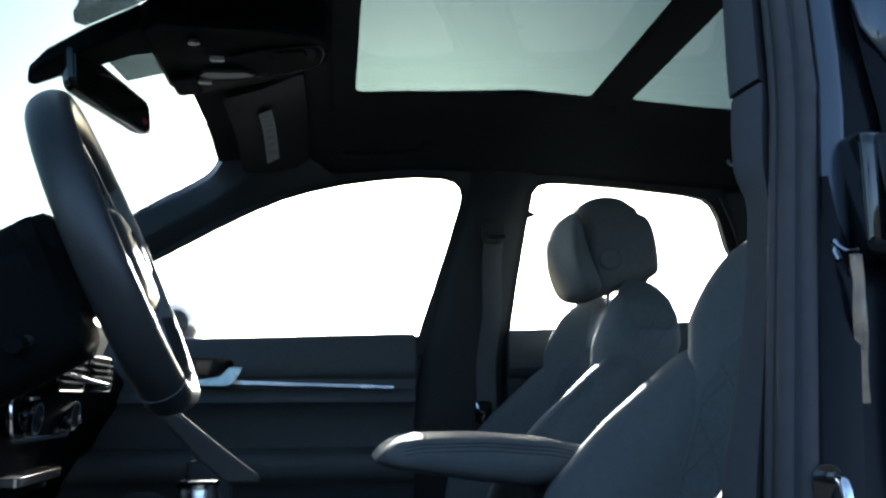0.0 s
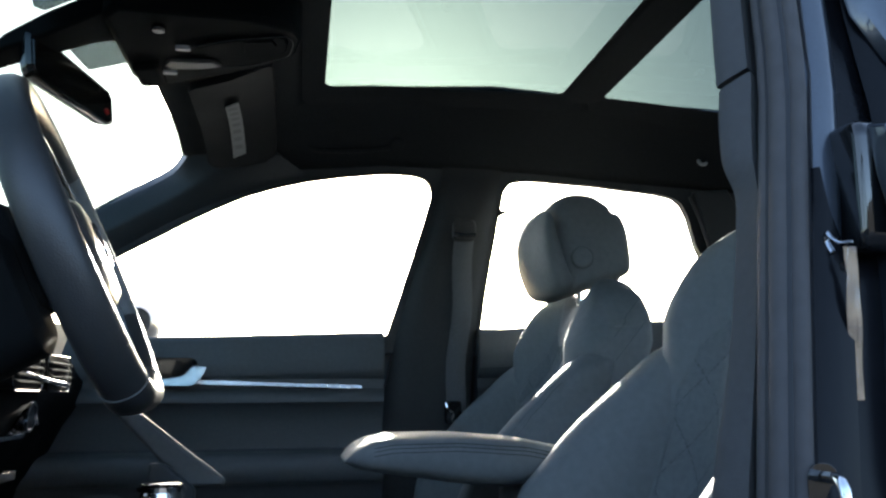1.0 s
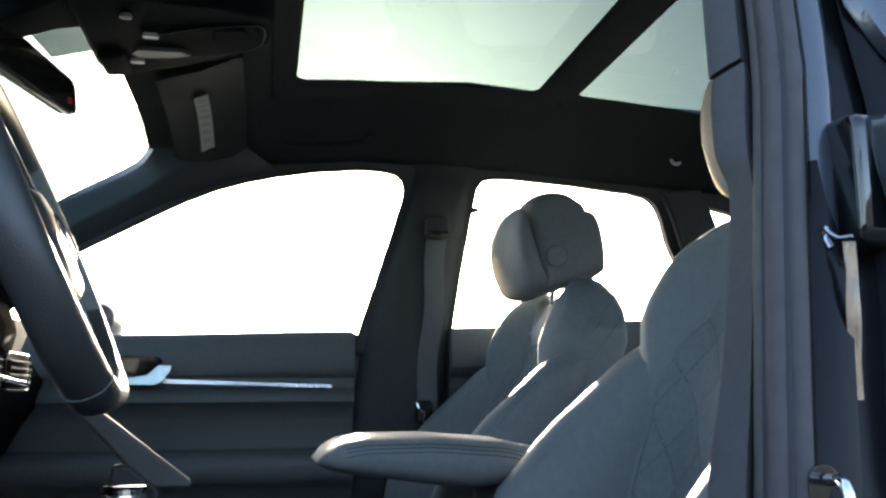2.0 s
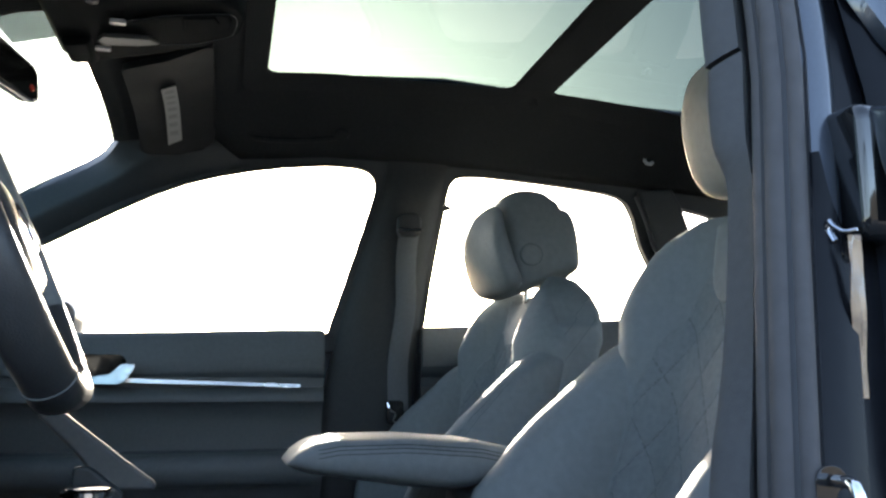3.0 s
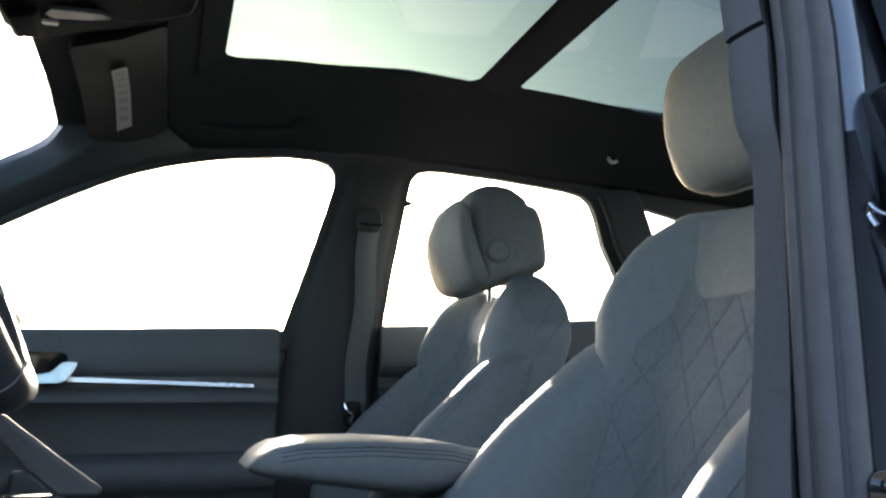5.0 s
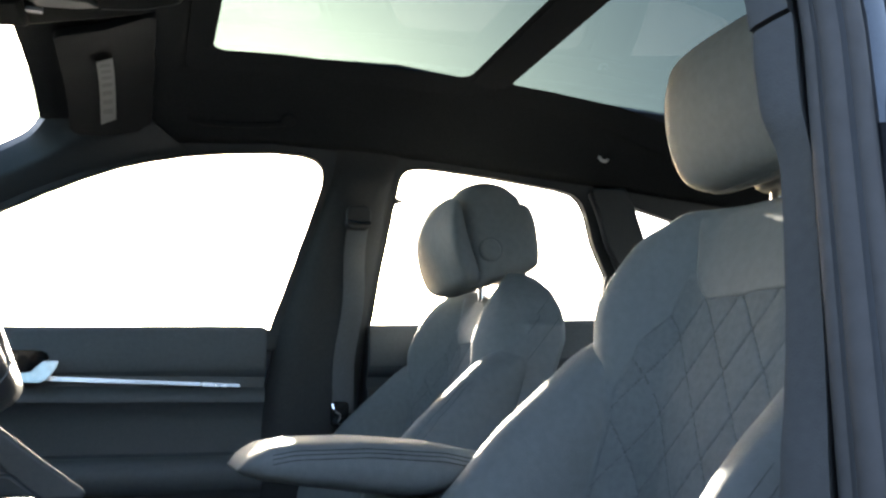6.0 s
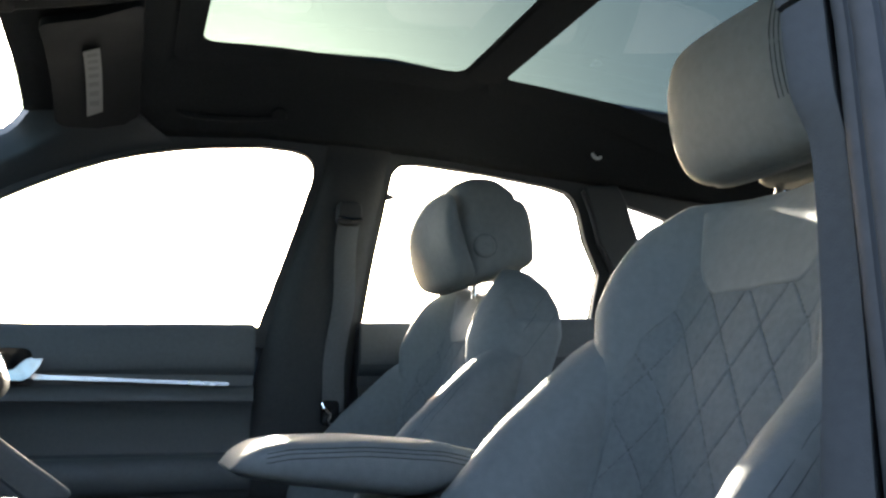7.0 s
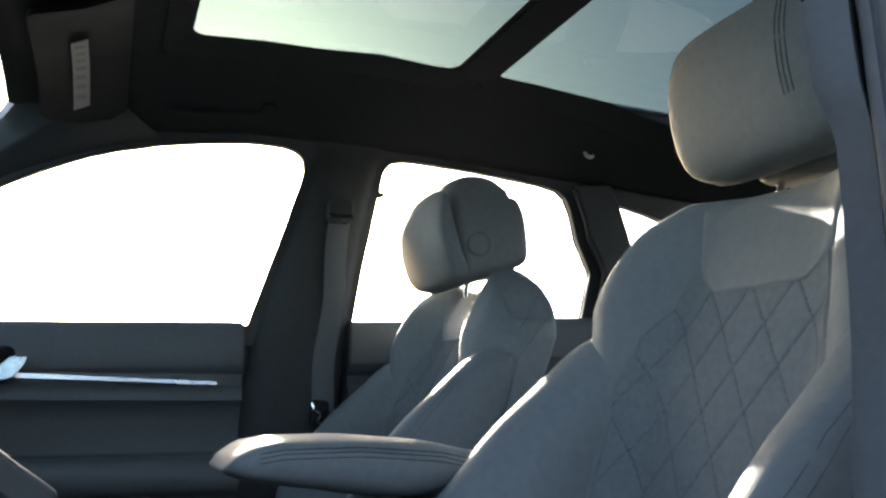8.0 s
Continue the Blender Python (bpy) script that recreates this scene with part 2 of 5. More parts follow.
car_body = empty("car_body", (0, -0.3, 0.3), "dark blue painted car body shell with open doorway and black pillars", "car body")


def side_plate(depth0, depth1):
    return slab(SIDE_OUTLINE, lambda y, z: Vector((side_x(z) + depth0, y, z)), lambda y, z: Vector((side_x(z) + depth1, y, z)),
                (FRONT_WINDOW, REAR_WINDOW, QUARTER_WINDOW))


part("side_frame", side_plate(-0.004, 0.010), PLASTIC, car_body, "black window surround of the passenger side", bevel=0.003)
part("side_frame_skin", side_plate(0.011, 0.022), OVERHEAD, car_body, bevel=0.004)


def outer_x(z):
    return 0.80 + 0.08 * math.sin(max(0, min(1, (z - 0.35) / 0.7)) * math.pi * 0.9)


def sweep_y(section, y0, y1, n=2, bend=None):
    """A closed section (x, z) swept along y."""
    rings = []
    for k in range(n):
        y = y0 + (y1 - y0) * k / (n - 1)
        rings.append([Vector((x, y, z)) if bend is None else bend(x, y, z) for x, z in section])
    return loft(rings)


SKIN = [(outer_x(z), z) for z in (0.32, 0.45, 0.6, 0.75, 0.9, 1.0)] + [(0.775, 1.03), (0.765, 1.03), (0.775, 0.9), (0.775, 0.6), (0.765, 0.32)]
part("lower_side_skin", sweep_y(SKIN, -1.55, 1.36, 8), PAINT, car_body)
# doorway side: the rear half keeps its wall, the front door stands open out of view
part("lower_rear_skin", mirrored(sweep_y([(x, z) for x, z in SKIN], -1.55, 0.10, 8)), PAINT, car_body)
REAR_SIDE = [(0.20, 1.0), (0.155, 1.35), (0.14, 1.44), (0.0, 1.475), (-0.5, 1.46), (-0.95, 1.42), (-1.25, 1.36), (-1.55, 1.05), (-1.55, 1.0)]
REAR_GLASS = [(0.08, 1.06), (0.03, 1.41), (-0.26, 1.41), (-0.33, 1.38), (-0.41, 1.21), (-0.39, 1.09)]
part("rear_side_frame", mirrored(slab(REAR_SIDE, lambda y, z: Vector((side_x(z) + 0.03, y, z)), lambda y, z: Vector((side_x(z) + 0.075, y, z)),
                                      (REAR_GLASS, QUARTER_WINDOW))), PAINT, car_body, bevel=0.004)
SILL = [(0.62, 0.30), (0.84, 0.30), (0.84, 0.40), (0.80, 0.45), (0.68, 0.45), (0.62, 0.38)]
part("door_sill", mirrored(sweep_y(SILL, -0.9, 1.36, 6)), PAINT, car_body, bevel=0.008)
part("rear_wall", box(0, -1.6, 0.72, 1.5, 0.04, 0.76), PLASTIC, car_body)
part("front_wall", box(0, 1.62, 0.62, 1.5, 0.05, 0.62), PLASTIC, car_body)


# roof line along y at the middle of the car, and the rail at the side
def liner_z(y):
    return lerp([(-1.5, 1.50), (-0.9, 1.56), (-0.3, 1.576), (0.1, 1.573), (0.45, 1.568), (0.60, 1.558), (0.68, 1.535), (0.76, 1.505), (0.84, 1.482), (0.93, 1.466)], y)


def rail(y):
    """Side edge of the headliner: (x, z) at y."""
    x = lerp([(-1.5, 0.60), (-0.9, 0.64), (0.3, 0.65), (0.62, 0.652), (0.76, 0.645), (0.86, 0.62), (0.93, 0.60)], y)
    z = lerp([(-1.5, 1.31), (-0.9, 1.40), (-0.3, 1.43), (0.1, 1.447), (0.44, 1.446), (0.62, 1.430), (0.76, 1.425), (0.86, 1.437), (0.93, 1.44)], y)
    return x, z


def liner(x, y, lift=0.0):
    xe, ze = rail(y)
    zc = liner_z(y)
    s = min(1, max(0, (abs(x) - 0.40) / (xe - 0.40)))
    return Vector((x, y, zc - (zc - ze) * (s ** 1.7) + lift))


def ceiling_mesh():
    ys = [-1.5, -1.3, -1.1, -0.9, -0.75, -0.6, -0.45, -0.3, -0.16, -0.01, 0.014, 0.038, 0.2, 0.33, 0.45, 0.55, 0.635, 0.66, 0.68, 0.72, 0.76, 0.8, 0.84, 0.875, 0.911]
    bm = bmesh.new()
    rows = []
    for y in ys:
        xe = rail(y)[0]
        half = lerp([(-0.9, 0.56), (-0.5, 0.525), (-0.29, 0.485), (-0.037, 0.455), (0.64, 0.455), (0.93, 0.41)], y)
        xs = [-xe + (xe - half) * k / 9 for k in range(10)] + [-half + 2 * half * k / 8 for k in range(1, 8)] + [half + (xe - half) * k / 9 for k in range(10)]
        rows.append([bm.verts.new(liner(x, y)) for x in xs])
    for i, (a, b) in enumerate(zip(rows, rows[1:])):
        y0, y1 = ys[i], ys[i + 1]
        hole = (y0 >= 0.038 and y1 <= 0.635) or (y0 >= -0.9 and y1 <= -0.01)
        for k in range(len(a) - 1):
            if hole and 9 <= k < 17:
                continue
            bm.faces.new((a[k], a[k + 1], b[k + 1], b[k]))
    return bm


tagged(part("ceiling", ceiling_mesh(), FABRIC, solid=0.022), "black fabric headliner around two large glass roof panes", "ceiling", kind="structure")

panorama_roof = empty("panorama_roof", (0, 0.1, 1.6), "tinted two-pane panorama glass roof with black frame", "glass roof")


def roof_plane(lift):
    return lambda x, y: Vector((x, y, liner_z(y) + lift - 0.03 * (x / 0.5) ** 2 * 0.3))


def dense(loop, step=0.06):
    out = []
    for (a, b), (c, d) in zip(loop, loop[1:] + loop[:1]):
        n = max(1, int(math.hypot(c - a, d - b) / step))
        out += [(a + (c - a) * k / n, b + (d - b) * k / n) for k in range(n)]
    return out


def split(loop, n=6, k=9):
    """The long sides of a rounded() loop cut into k pieces."""
    out = []
    for i, p in enumerate(loop):
        out.append(p)
        if i % (n + 1) == n:
            q = loop[(i + 1) % len(loop)]
            out += [(p[0] + (q[0] - p[0]) * j / k, p[1] + (q[1] - p[1]) * j / k) for j in range(1, k)]
    return out


def ring_plate(outer, inner, upper, z0, z1):
    """A frame between loops of equal length; its inner wall slopes from inner, below, to upper."""
    def at(p, lift):
        return liner(p[0], p[1], lift)
    rings = [[at(p, z0) for p in inner], [at(p, z0) for p in outer], [at(p, z1) for p in outer], [at(p, z1) for p in upper], [at(p, z0) for p in inner]]
    bm = loft(rings, True, False)
    bmesh.ops.remove_doubles(bm, verts=bm.verts, dist=1e-6)
    return bm


def flare(p):
    """The rear opening widens backwards."""
    x, y = p
    return (x * lerp([(-0.9, 1.22), (-0.5, 1.16), (-0.29, 1.065), (-0.037, 1.0)], y), y)


part("frame", ring_plate(split(rounded(-0.475, 0.475, 0.03, 0.645, 0.035)), split(rounded(-0.409, 0.409, 0.071, 0.597, 0.026)), split(rounded(-0.462, 0.462, 0.036, 0.635, 0.03)), -0.005, 0.028), FABRIC, panorama_roof)
part("frame", ring_plate([flare(p) for p in split(rounded(-0.475, 0.475, -0.93, -0.004, 0.035))], [flare(p) for p in split(rounded(-0.412, 0.412, -0.88, -0.029, 0.012))], [flare(p) for p in split(rounded(-0.46, 0.46, -0.90, -0.010, 0.02))], -0.005, 0.028), FABRIC, panorama_roof)
part("crossbar", slab(rounded(-0.44, 0.44, -0.022, 0.060, 0.01), lambda x, y: Vector((x, y, liner_z(y) - 0.010)), lambda x, y: Vector((x, 0.0155 + (y - 0.0155) * 0.4, liner_z(y) + 0.02))), FABRIC, panorama_roof, "black cross member", bevel=0.004)
for y0, y1 in ((0.02, 0.66), (-0.98, 0.01)):
    pane = slab(dense(rounded(-0.53 if y0 < 0 else -0.50, 0.53 if y0 < 0 else 0.50, y0, y1, 0.04)), roof_plane(0.034), roof_plane(0.039))
    g = part("pane", pane, ROOF_GLASS, panorama_roof, "grey-green tinted roof glass")
    g.visible_shadow = True


def roof_skin():
    """Painted roof round the glass, from the rails up."""
    bm = bmesh.new()
    ys = [-1.5, -1.2, -0.985, -0.6, -0.2, 0.2, 0.665, 0.76, 0.82, 0.86, 0.885]
    rows = []
    for y in ys:
        xe, ze = rail(y)
        xs = [xe + 0.04, xe - 0.02, 0.585, 0.54 if y < 0 else 0.505, 0.3, 0.0]
        row = []
        for x in [-q for q in xs] + xs[::-1][1:]:
            s = min(1, max(0, (abs(x) - 0.5) / (xe + 0.04 - 0.5)))
            zc = liner_z(y) + 0.045
            row.append(bm.verts.new((x, y, zc - (zc - ze - 0.02) * s ** 1.8)))
        rows.append(row)
    for i, (a, b) in enumerate(zip(rows, rows[1:])):
        hole = ys[i] >= -0.985 and ys[i + 1] <= 0.665
        for k in range(len(a) - 1):
            if hole and 3 <= k <= 6:
                continue
            bm.faces.new((a[k], a[k + 1], b[k + 1], b[k]))
    return bm


part("roof_skin", roof_skin(), PAINT, car_body, solid=-0.01)

tagged(part("floor", slab(rounded(-0.74, 0.74, -1.55, 1.6, 0.05), lambda x, y: Vector((x, y, 0.36)), lambda x, y: Vector((x, y, 0.31))), CARPET),
       "black carpeted car floor", "floor", kind="structure")


# ---- windscreen with its sensor housing ----
def screen(x, y, lift=0.0):
    """The windscreen's inner face over plan place (x, y); it bows back towards the pillars."""
    d = y + 0.055 * (x / 0.6) ** 2 - 0.93
    return Vector((x, y, 1.463 - 0.54 * d - 0.012 * (x / 0.6) ** 4 + lift))


windscreen = empty("windscreen", (0, 1.3, 1.1), "clear bowed windscreen with grey shade patches and black sensor cover", "windscreen")
SCREEN = [(-0.60, 0.895), (-0.3, 0.925), (0, 0.935), (0.3, 0.925), (0.60, 0.895), (0.69, 1.09), (0.74, 1.35), (0.76, 1.60), (0.4, 1.70), (0, 1.74), (-0.4, 1.70), (-0.76, 1.60), (-0.74, 1.35), (-0.69, 1.09)]
w = part("glass", slab(dense(SCREEN, 0.08), lambda x, y: screen(x, y, 0.012), lambda x, y: screen(x, y, 0.017)), SCREEN_GLASS, windscreen)
HOUSING = [(-0.14, 0.90), (-0.135, 1.0), (-0.12, 1.06), (-0.095, 1.09), (-0.07, 1.100), (-0.052, 1.094), (-0.058, 1.06), (-0.064, 1.0), (-0.052, 0.955), (-0.03, 0.925), (0.0, 0.90)]
part("sensor_cover", slab(HOUSING, lambda x, y: screen(x, y, -0.028 + 0.02 * smooth(1.0, 1.1, y)), lambda x, y: screen(x, y, 0.010)), OVERHEAD, windscreen, "black plastic sensor cover", bevel=0.006)
for band in ([(-0.030, 0.905), (-0.053, 0.955), (-0.066, 1.006), (0.089, 0.995), (0.118, 0.94), (0.135, 0.905)], [(-0.142, 0.905), (-0.142, 1.0), (-0.165, 1.008), (-0.19, 1.003), (-0.21, 0.99), (-0.30, 0.96), (-0.34, 0.905)]):
    s = part("shade_patch", slab(band, lambda x, y: screen(x, y, 0.006), lambda x, y: screen(x, y, 0.009)), SHADE_GLASS if band[0][0] < 0 else DARK_SHADE, windscreen, "grey dotted shade patch")
for k in range(3):
    x = -0.036 + 0.012 * k
    part("dot_row", tube([screen(x, 0.915, 0.003), screen(x, 0.985, 0.003)], 0.0022, 0.001, 6), PLASTIC, windscreen)

# pillars between windscreen and door window
A_IN = [(0.57, 0.75, 1.49), (0.590, 0.870, 1.464), (0.612, 0.904, 1.434), (0.638, 0.922, 1.417), (0.656, 0.950, 1.398), (0.667, 1.027, 1.355), (0.679, 1.099, 1.314), (0.72, 1.26, 1.215), (0.75, 1.45, 1.06)]
A_OUT = [(0.660, 0.62, 1.412), (0.664, 0.72, 1.386), (0.668, 0.80, 1.356), (0.676, 0.868, 1.322), (0.684, 0.95, 1.278), (0.693, 1.056, 1.217), (0.71, 1.20, 1.130), (0.728, 1.33, 1.03)]


def a_pillar():
    inner, outer = spline(A_IN, 16), spline(A_OUT, 16)
    rings = []
    for a, b in zip(inner, outer):
        m = (a + b) / 2 + Vector((-0.022, 0.002, -0.006))
        row = spline([a, a * 0.65 + b * 0.35 + Vector((-0.016, 0, -0.004)), m + Vector((0.002, 0, 0)), a * 0.15 + b * 0.85 + Vector((-0.010, 0, 0)), b], 11)
        rings.append(row + [b + Vector((0.03, 0.01, 0.01)), a + Vector((0.03, 0.012, 0.02))])
    return loft(rings)


pillar = tagged(part("pillar_trim", a_pillar(), PLASTIC), "black plastic trim of the windscreen pillar", "pillar trim", "pillar trims", "structure")
near_pillar = tagged(part("pillar_trim", mirrored(a_pillar()), PLASTIC), "black plastic trim of the windscreen pillar", "pillar trim", "pillar trims", "structure")


# ---- passenger side: belt, pillar, doors ----
def plate(outline, inset, thick, holes=()):
    """A plate that follows the lean of the passenger side, inset from the glass."""
    return slab(outline, lambda y, z: Vector((side_x(z) - inset, y, z)), lambda y, z: Vector((side_x(z) - inset + thick, y, z)), holes)


def pillar_skin():
    rings = []
    for z in [0.60, 0.7, 0.8, 0.86, 0.92, 0.98, 1.03, 1.09, 1.164, 1.22, 1.275, 1.33, 1.375, 1.41, 1.44, 1.475]:
        f = lerp([(0.6, 0.480), (0.86, 0.438), (0.98, 0.413), (1.03, 0.405), (1.164, 0.370), (1.275, 0.337), (1.375, 0.311), (1.41, 0.304), (1.475, 0.300)], z)
        r = lerp([(0.6, 0.222), (0.9, 0.213), (1.058, 0.206), (1.182, 0.193), (1.345, 0.171), (1.40, 0.164), (1.475, 0.150)], z)
        n = 13
        row = []
        for k in range(n):
            y = f + (r - f) * k / (n - 1)
            u = 2 * k / (n - 1) - 1
            row.append(Vector((side_x(z) - 0.006 - 0.026 * (1 - abs(u) ** 4) * (1 - smooth(1.37, 1.45, z)), y, z)))
        rings.append(row + [Vector((side_x(z) + 0.02, r, z)), Vector((side_x(z) + 0.02, f, z))])
    return loft(rings)


tagged(part("pillar_trim", pillar_skin(), TRIM_GREY), "dark grey trim of the pillar between the doors", "pillar trim", "pillar trims", "structure")
# rear pillar trim between rear door and quarter window
C_TRIM = [(-0.345, 1.42), (-0.375, 1.345), (-0.395, 1.285), (-0.44, 1.212), (-0.425, 1.0), (-0.57, 1.0), (-0.545, 1.20), (-0.512, 1.295), (-0.466, 1.392), (-0.44, 1.43)]
tagged(part("pillar_trim", plate(C_TRIM, 0.022, 0.02), PLASTIC, bevel=0.007), "dark grey trim of the rear roof pillar", "pillar trim", "pillar trims", "structure")

seat_belt = empty("seat_belt", (0.70, 0.25, 0.9), "grey webbing seat belt hanging on the door pillar", "seat belt")


def belt_strip():
    rows = []
    for k in range(13):
        z = 1.285 - 0.42 * k / 12
        yc = 0.247 + 0.010 * (1.285 - z) / 0.4 + 0.004 * math.sin(k * 0.9)
        x = side_x(z) - 0.040 - 0.004 * math.sin(k * 0.5)
        rows.append([Vector((x, yc + 0.024, z)), Vector((x - 0.003, yc + 0.008, z)), Vector((x - 0.003, yc - 0.008, z)), Vector((x, yc - 0.024, z)),
                     Vector((x + 0.003, yc - 0.024, z)), Vector((x + 0.003, yc + 0.024, z))])
    return loft(rows)


part("webbing", belt_strip(), WEBBING, seat_belt)
gx = side_x(1.30) - 0.04
part("belt_guide", loft([[Vector((gx + d, y, z)) for y, z in rounded(0.222, 0.278, 1.268, 1.322, 0.016)] for d in (-0.012, 0.0, 0.016)]), TRIM_GREY, seat_belt, "dark grey belt guide", bevel=0.004)
part("guide_slot", tube([(gx - 0.013, 0.224, 1.283), (gx - 0.017, 0.25, 1.280), (gx - 0.013, 0.276, 1.283)], 0.004, 0.005, 8), GLOSS_BLACK, seat_belt)
part("belt_tongue", loft([[Vector((0.695 + d, y, z)) for y, z in rounded(0.245, 0.285, 0.835, 0.89, 0.01)] for d in (-0.006, 0.006)]), GLOSS_BLACK, seat_belt, bevel=0.003)
part("tongue_bar", tube(spline([(0.684, 0.285, 0.884), (0.68, 0.278, 0.868), (0.68, 0.266, 0.86), (0.683, 0.27, 0.842), (0.69, 0.25, 0.838)], 14), 0.0024, n=8), CHROME, seat_belt, "bright metal belt tongue")

# doors
front_door = empty("door_1", (0.74, 0.85, 0.4), "closed passenger door with black panel and bright metal strip", "car door", "passenger side doors", "structure")


def belt_z(y):
    return lerp([(-0.42, 1.094), (0.19, 1.057), (0.415, 1.045), (0.96, 1.025), (1.4, 1.010)], y)


def door_panel(y0, y1, n=14):
    """Inner door skin: soft top, ledge, recess and lower bulge."""
    sec = [(0.725, 0.0), (0.708, 0.004), (0.697, -0.010), (0.690, -0.05), (0.688, -0.085), (0.692, -0.098), (0.700, -0.104), (0.700, -0.126), (0.690, -0.132),
           (0.684, -0.150), (0.684, -0.158), (0.700, -0.166), (0.712, -0.20), (0.712, -0.262), (0.695, -0.272), (0.668, -0.278), (0.656, -0.292), (0.655, -0.315),
           (0.672, -0.335), (0.695, -0.36), (0.70, -0.60), (0.70, -0.68), (0.77, -0.68), (0.77, 0.0)]
    rings = []
    for k in range(n):
        y = y0 + (y1 - y0) * k / (n - 1)
        ring = []
        for x, dz in sec:
            base = belt_z(y) if dz > -0.06 else 1.045 - (0.018 if dz > -0.14 else 0.006) * 0 + (belt_z(y) - 1.045) * 0.3
            ring.append(Vector((x, y, base + dz)))
        rings.append(ring)
    return loft(rings)


part("door_panel", door_panel(0.432, 1.34), PLASTIC_GREY, front_door, bevel=0.0, sharp=50)


def door_pad(section, y0, y1, follow, n=12):
    """A soft strip along the door; follow: 1 keeps to the window sill, 0.3 to the trim line."""
    rings = []
    for k in range(n):
        y = y0 + (y1 - y0) * k / (n - 1)
        ends = 0.985 if k in (0, n - 1) else 1.0
        rings.append([Vector((0.72 - (0.72 - x) * ends, y, 1.045 + (belt_z(y) - 1.045) * follow + dz)) for x, dz in section])
    return loft(rings)


UPPER_PAD = [(0.720, 0.004), (0.706, 0.007), (0.698, 0.001), (0.693, -0.012), (0.686, -0.05), (0.684, -0.080), (0.688, -0.088), (0.700, -0.088)]
POCKET = [(0.700, -0.268), (0.694, -0.269), (0.667, -0.274), (0.655, -0.283), (0.650, -0.296), (0.650, -0.316), (0.660, -0.330), (0.668, -0.338), (0.690, -0.345), (0.700, -0.345)]
part("upper_pad", door_pad(UPPER_PAD, 0.436, 1.335, 1.0), VINYL, front_door, "grey soft upper door pad", sharp=55)
part("map_pocket", door_pad(POCKET, 0.436, 1.30, 0.3), VINYL, front_door, "grey ledge of the map pocket", sharp=55)
strip = []
for k in range(22):
    y = 0.485 + (0.95 - 0.485) * k / 21
    z = 0.921 + 0.010 * (k / 21)
    h = 0.0040 + 0.0016 * smooth(0.3, 0.9, k / 21)
    strip.append([Vector((0.696, y, z - h)), Vector((0.6788, y, z - h * 0.9)), Vector((0.6796, y, z)), Vector((0.6803, y, z + h * 0.85)), Vector((0.696, y, z + h))])
part("trim_strip", loft(strip), ALU, front_door, "bright brushed metal strip")
HANDLE = [(0.955, 0.926), (0.945, 0.935), (0.92, 0.937), (0.889, 0.942), (0.868, 0.963), (0.838, 0.964), (0.843, 0.947), (0.858, 0.926), (0.872, 0.919), (0.93, 0.919)]
part("door_handle", slab(HANDLE, lambda y, z: Vector((0.655 + 0.02 * smooth(0.86, 0.95, y) + 0.13 * (z - 0.94), y, z)), lambda y, z: Vector((0.678, y, z))), ALU, front_door, "satin metal door handle", bevel=0.003)
part("handle_cup", slab(rounded(0.86, 1.0, 0.936, 0.984, 0.018), lambda y, z: Vector((0.682, y, z)), lambda y, z: Vector((0.70, y, z))), GLOSS_BLACK, front_door, "dark handle recess", bevel=0.004)
part("pane", plate(FRONT_WINDOW, -0.006, 0.003), SIDE_GLASS, front_door, "clear door glass").visible_shadow = False
part("seal", tube([(side_x(z) - 0.006, y, z) for y, z in FRONT_WINDOW[:16]], 0.003, 0.0025, 8), RUBBER_DARK, front_door)
part("speaker_grille", disc((0.695, 1.05, 0.60), (1, 0, 0), 0.085, 0.012, 32), PLASTIC_GREY, front_door)

rear_door = empty("door_2", (0.74, -0.1, 0.4), "closed rear passenger door with black panel", "car door", "passenger side doors", "structure")
part("door_panel", door_panel(-0.50, 0.204), PLASTIC, rear_door, sharp=50)
part("upper_pad", door_pad(UPPER_PAD, -0.495, 0.200, 1.0), VINYL, rear_door, "grey soft upper door pad", sharp=55)
part("pane", plate(REAR_WINDOW, -0.006, 0.003), SIDE_GLASS, rear_door, "clear door glass").visible_shadow = False
part("seal", tube([(side_x(z) - 0.005, y, z) for y, z in REAR_WINDOW[:14]], 0.003, 0.002, 8), RUBBER_DARK, rear_door)
part("frame_edge", tube(spline([(side_x(1.40) - 0.024, -0.338, 1.405), (side_x(1.35) - 0.028, -0.366, 1.345), (side_x(1.28) - 0.028, -0.392, 1.285), (side_x(1.21) - 0.028, -0.437, 1.212), (side_x(1.1) - 0.026, -0.43, 1.10)], 18), 0.006, 0.006, 8), RUBBER_DARK, rear_door)
part("blind_hook", slab([(0.158, 1.340), (0.141, 1.346), (0.139, 1.351), (0.146, 1.353), (0.158, 1.356)], lambda y, z: Vector((side_x(z) - 0.012, y, z)), lambda y, z: Vector((side_x(z), y, z))), PLASTIC, rear_door, "small black blind hook")
quarter = empty("quarter_window", (0.66, -0.65, 1.28), "small rear quarter window in the roof pillar", "window")
part("pane", plate(QUARTER_WINDOW, -0.012, 0.004), SIDE_GLASS, quarter).visible_shadow = False

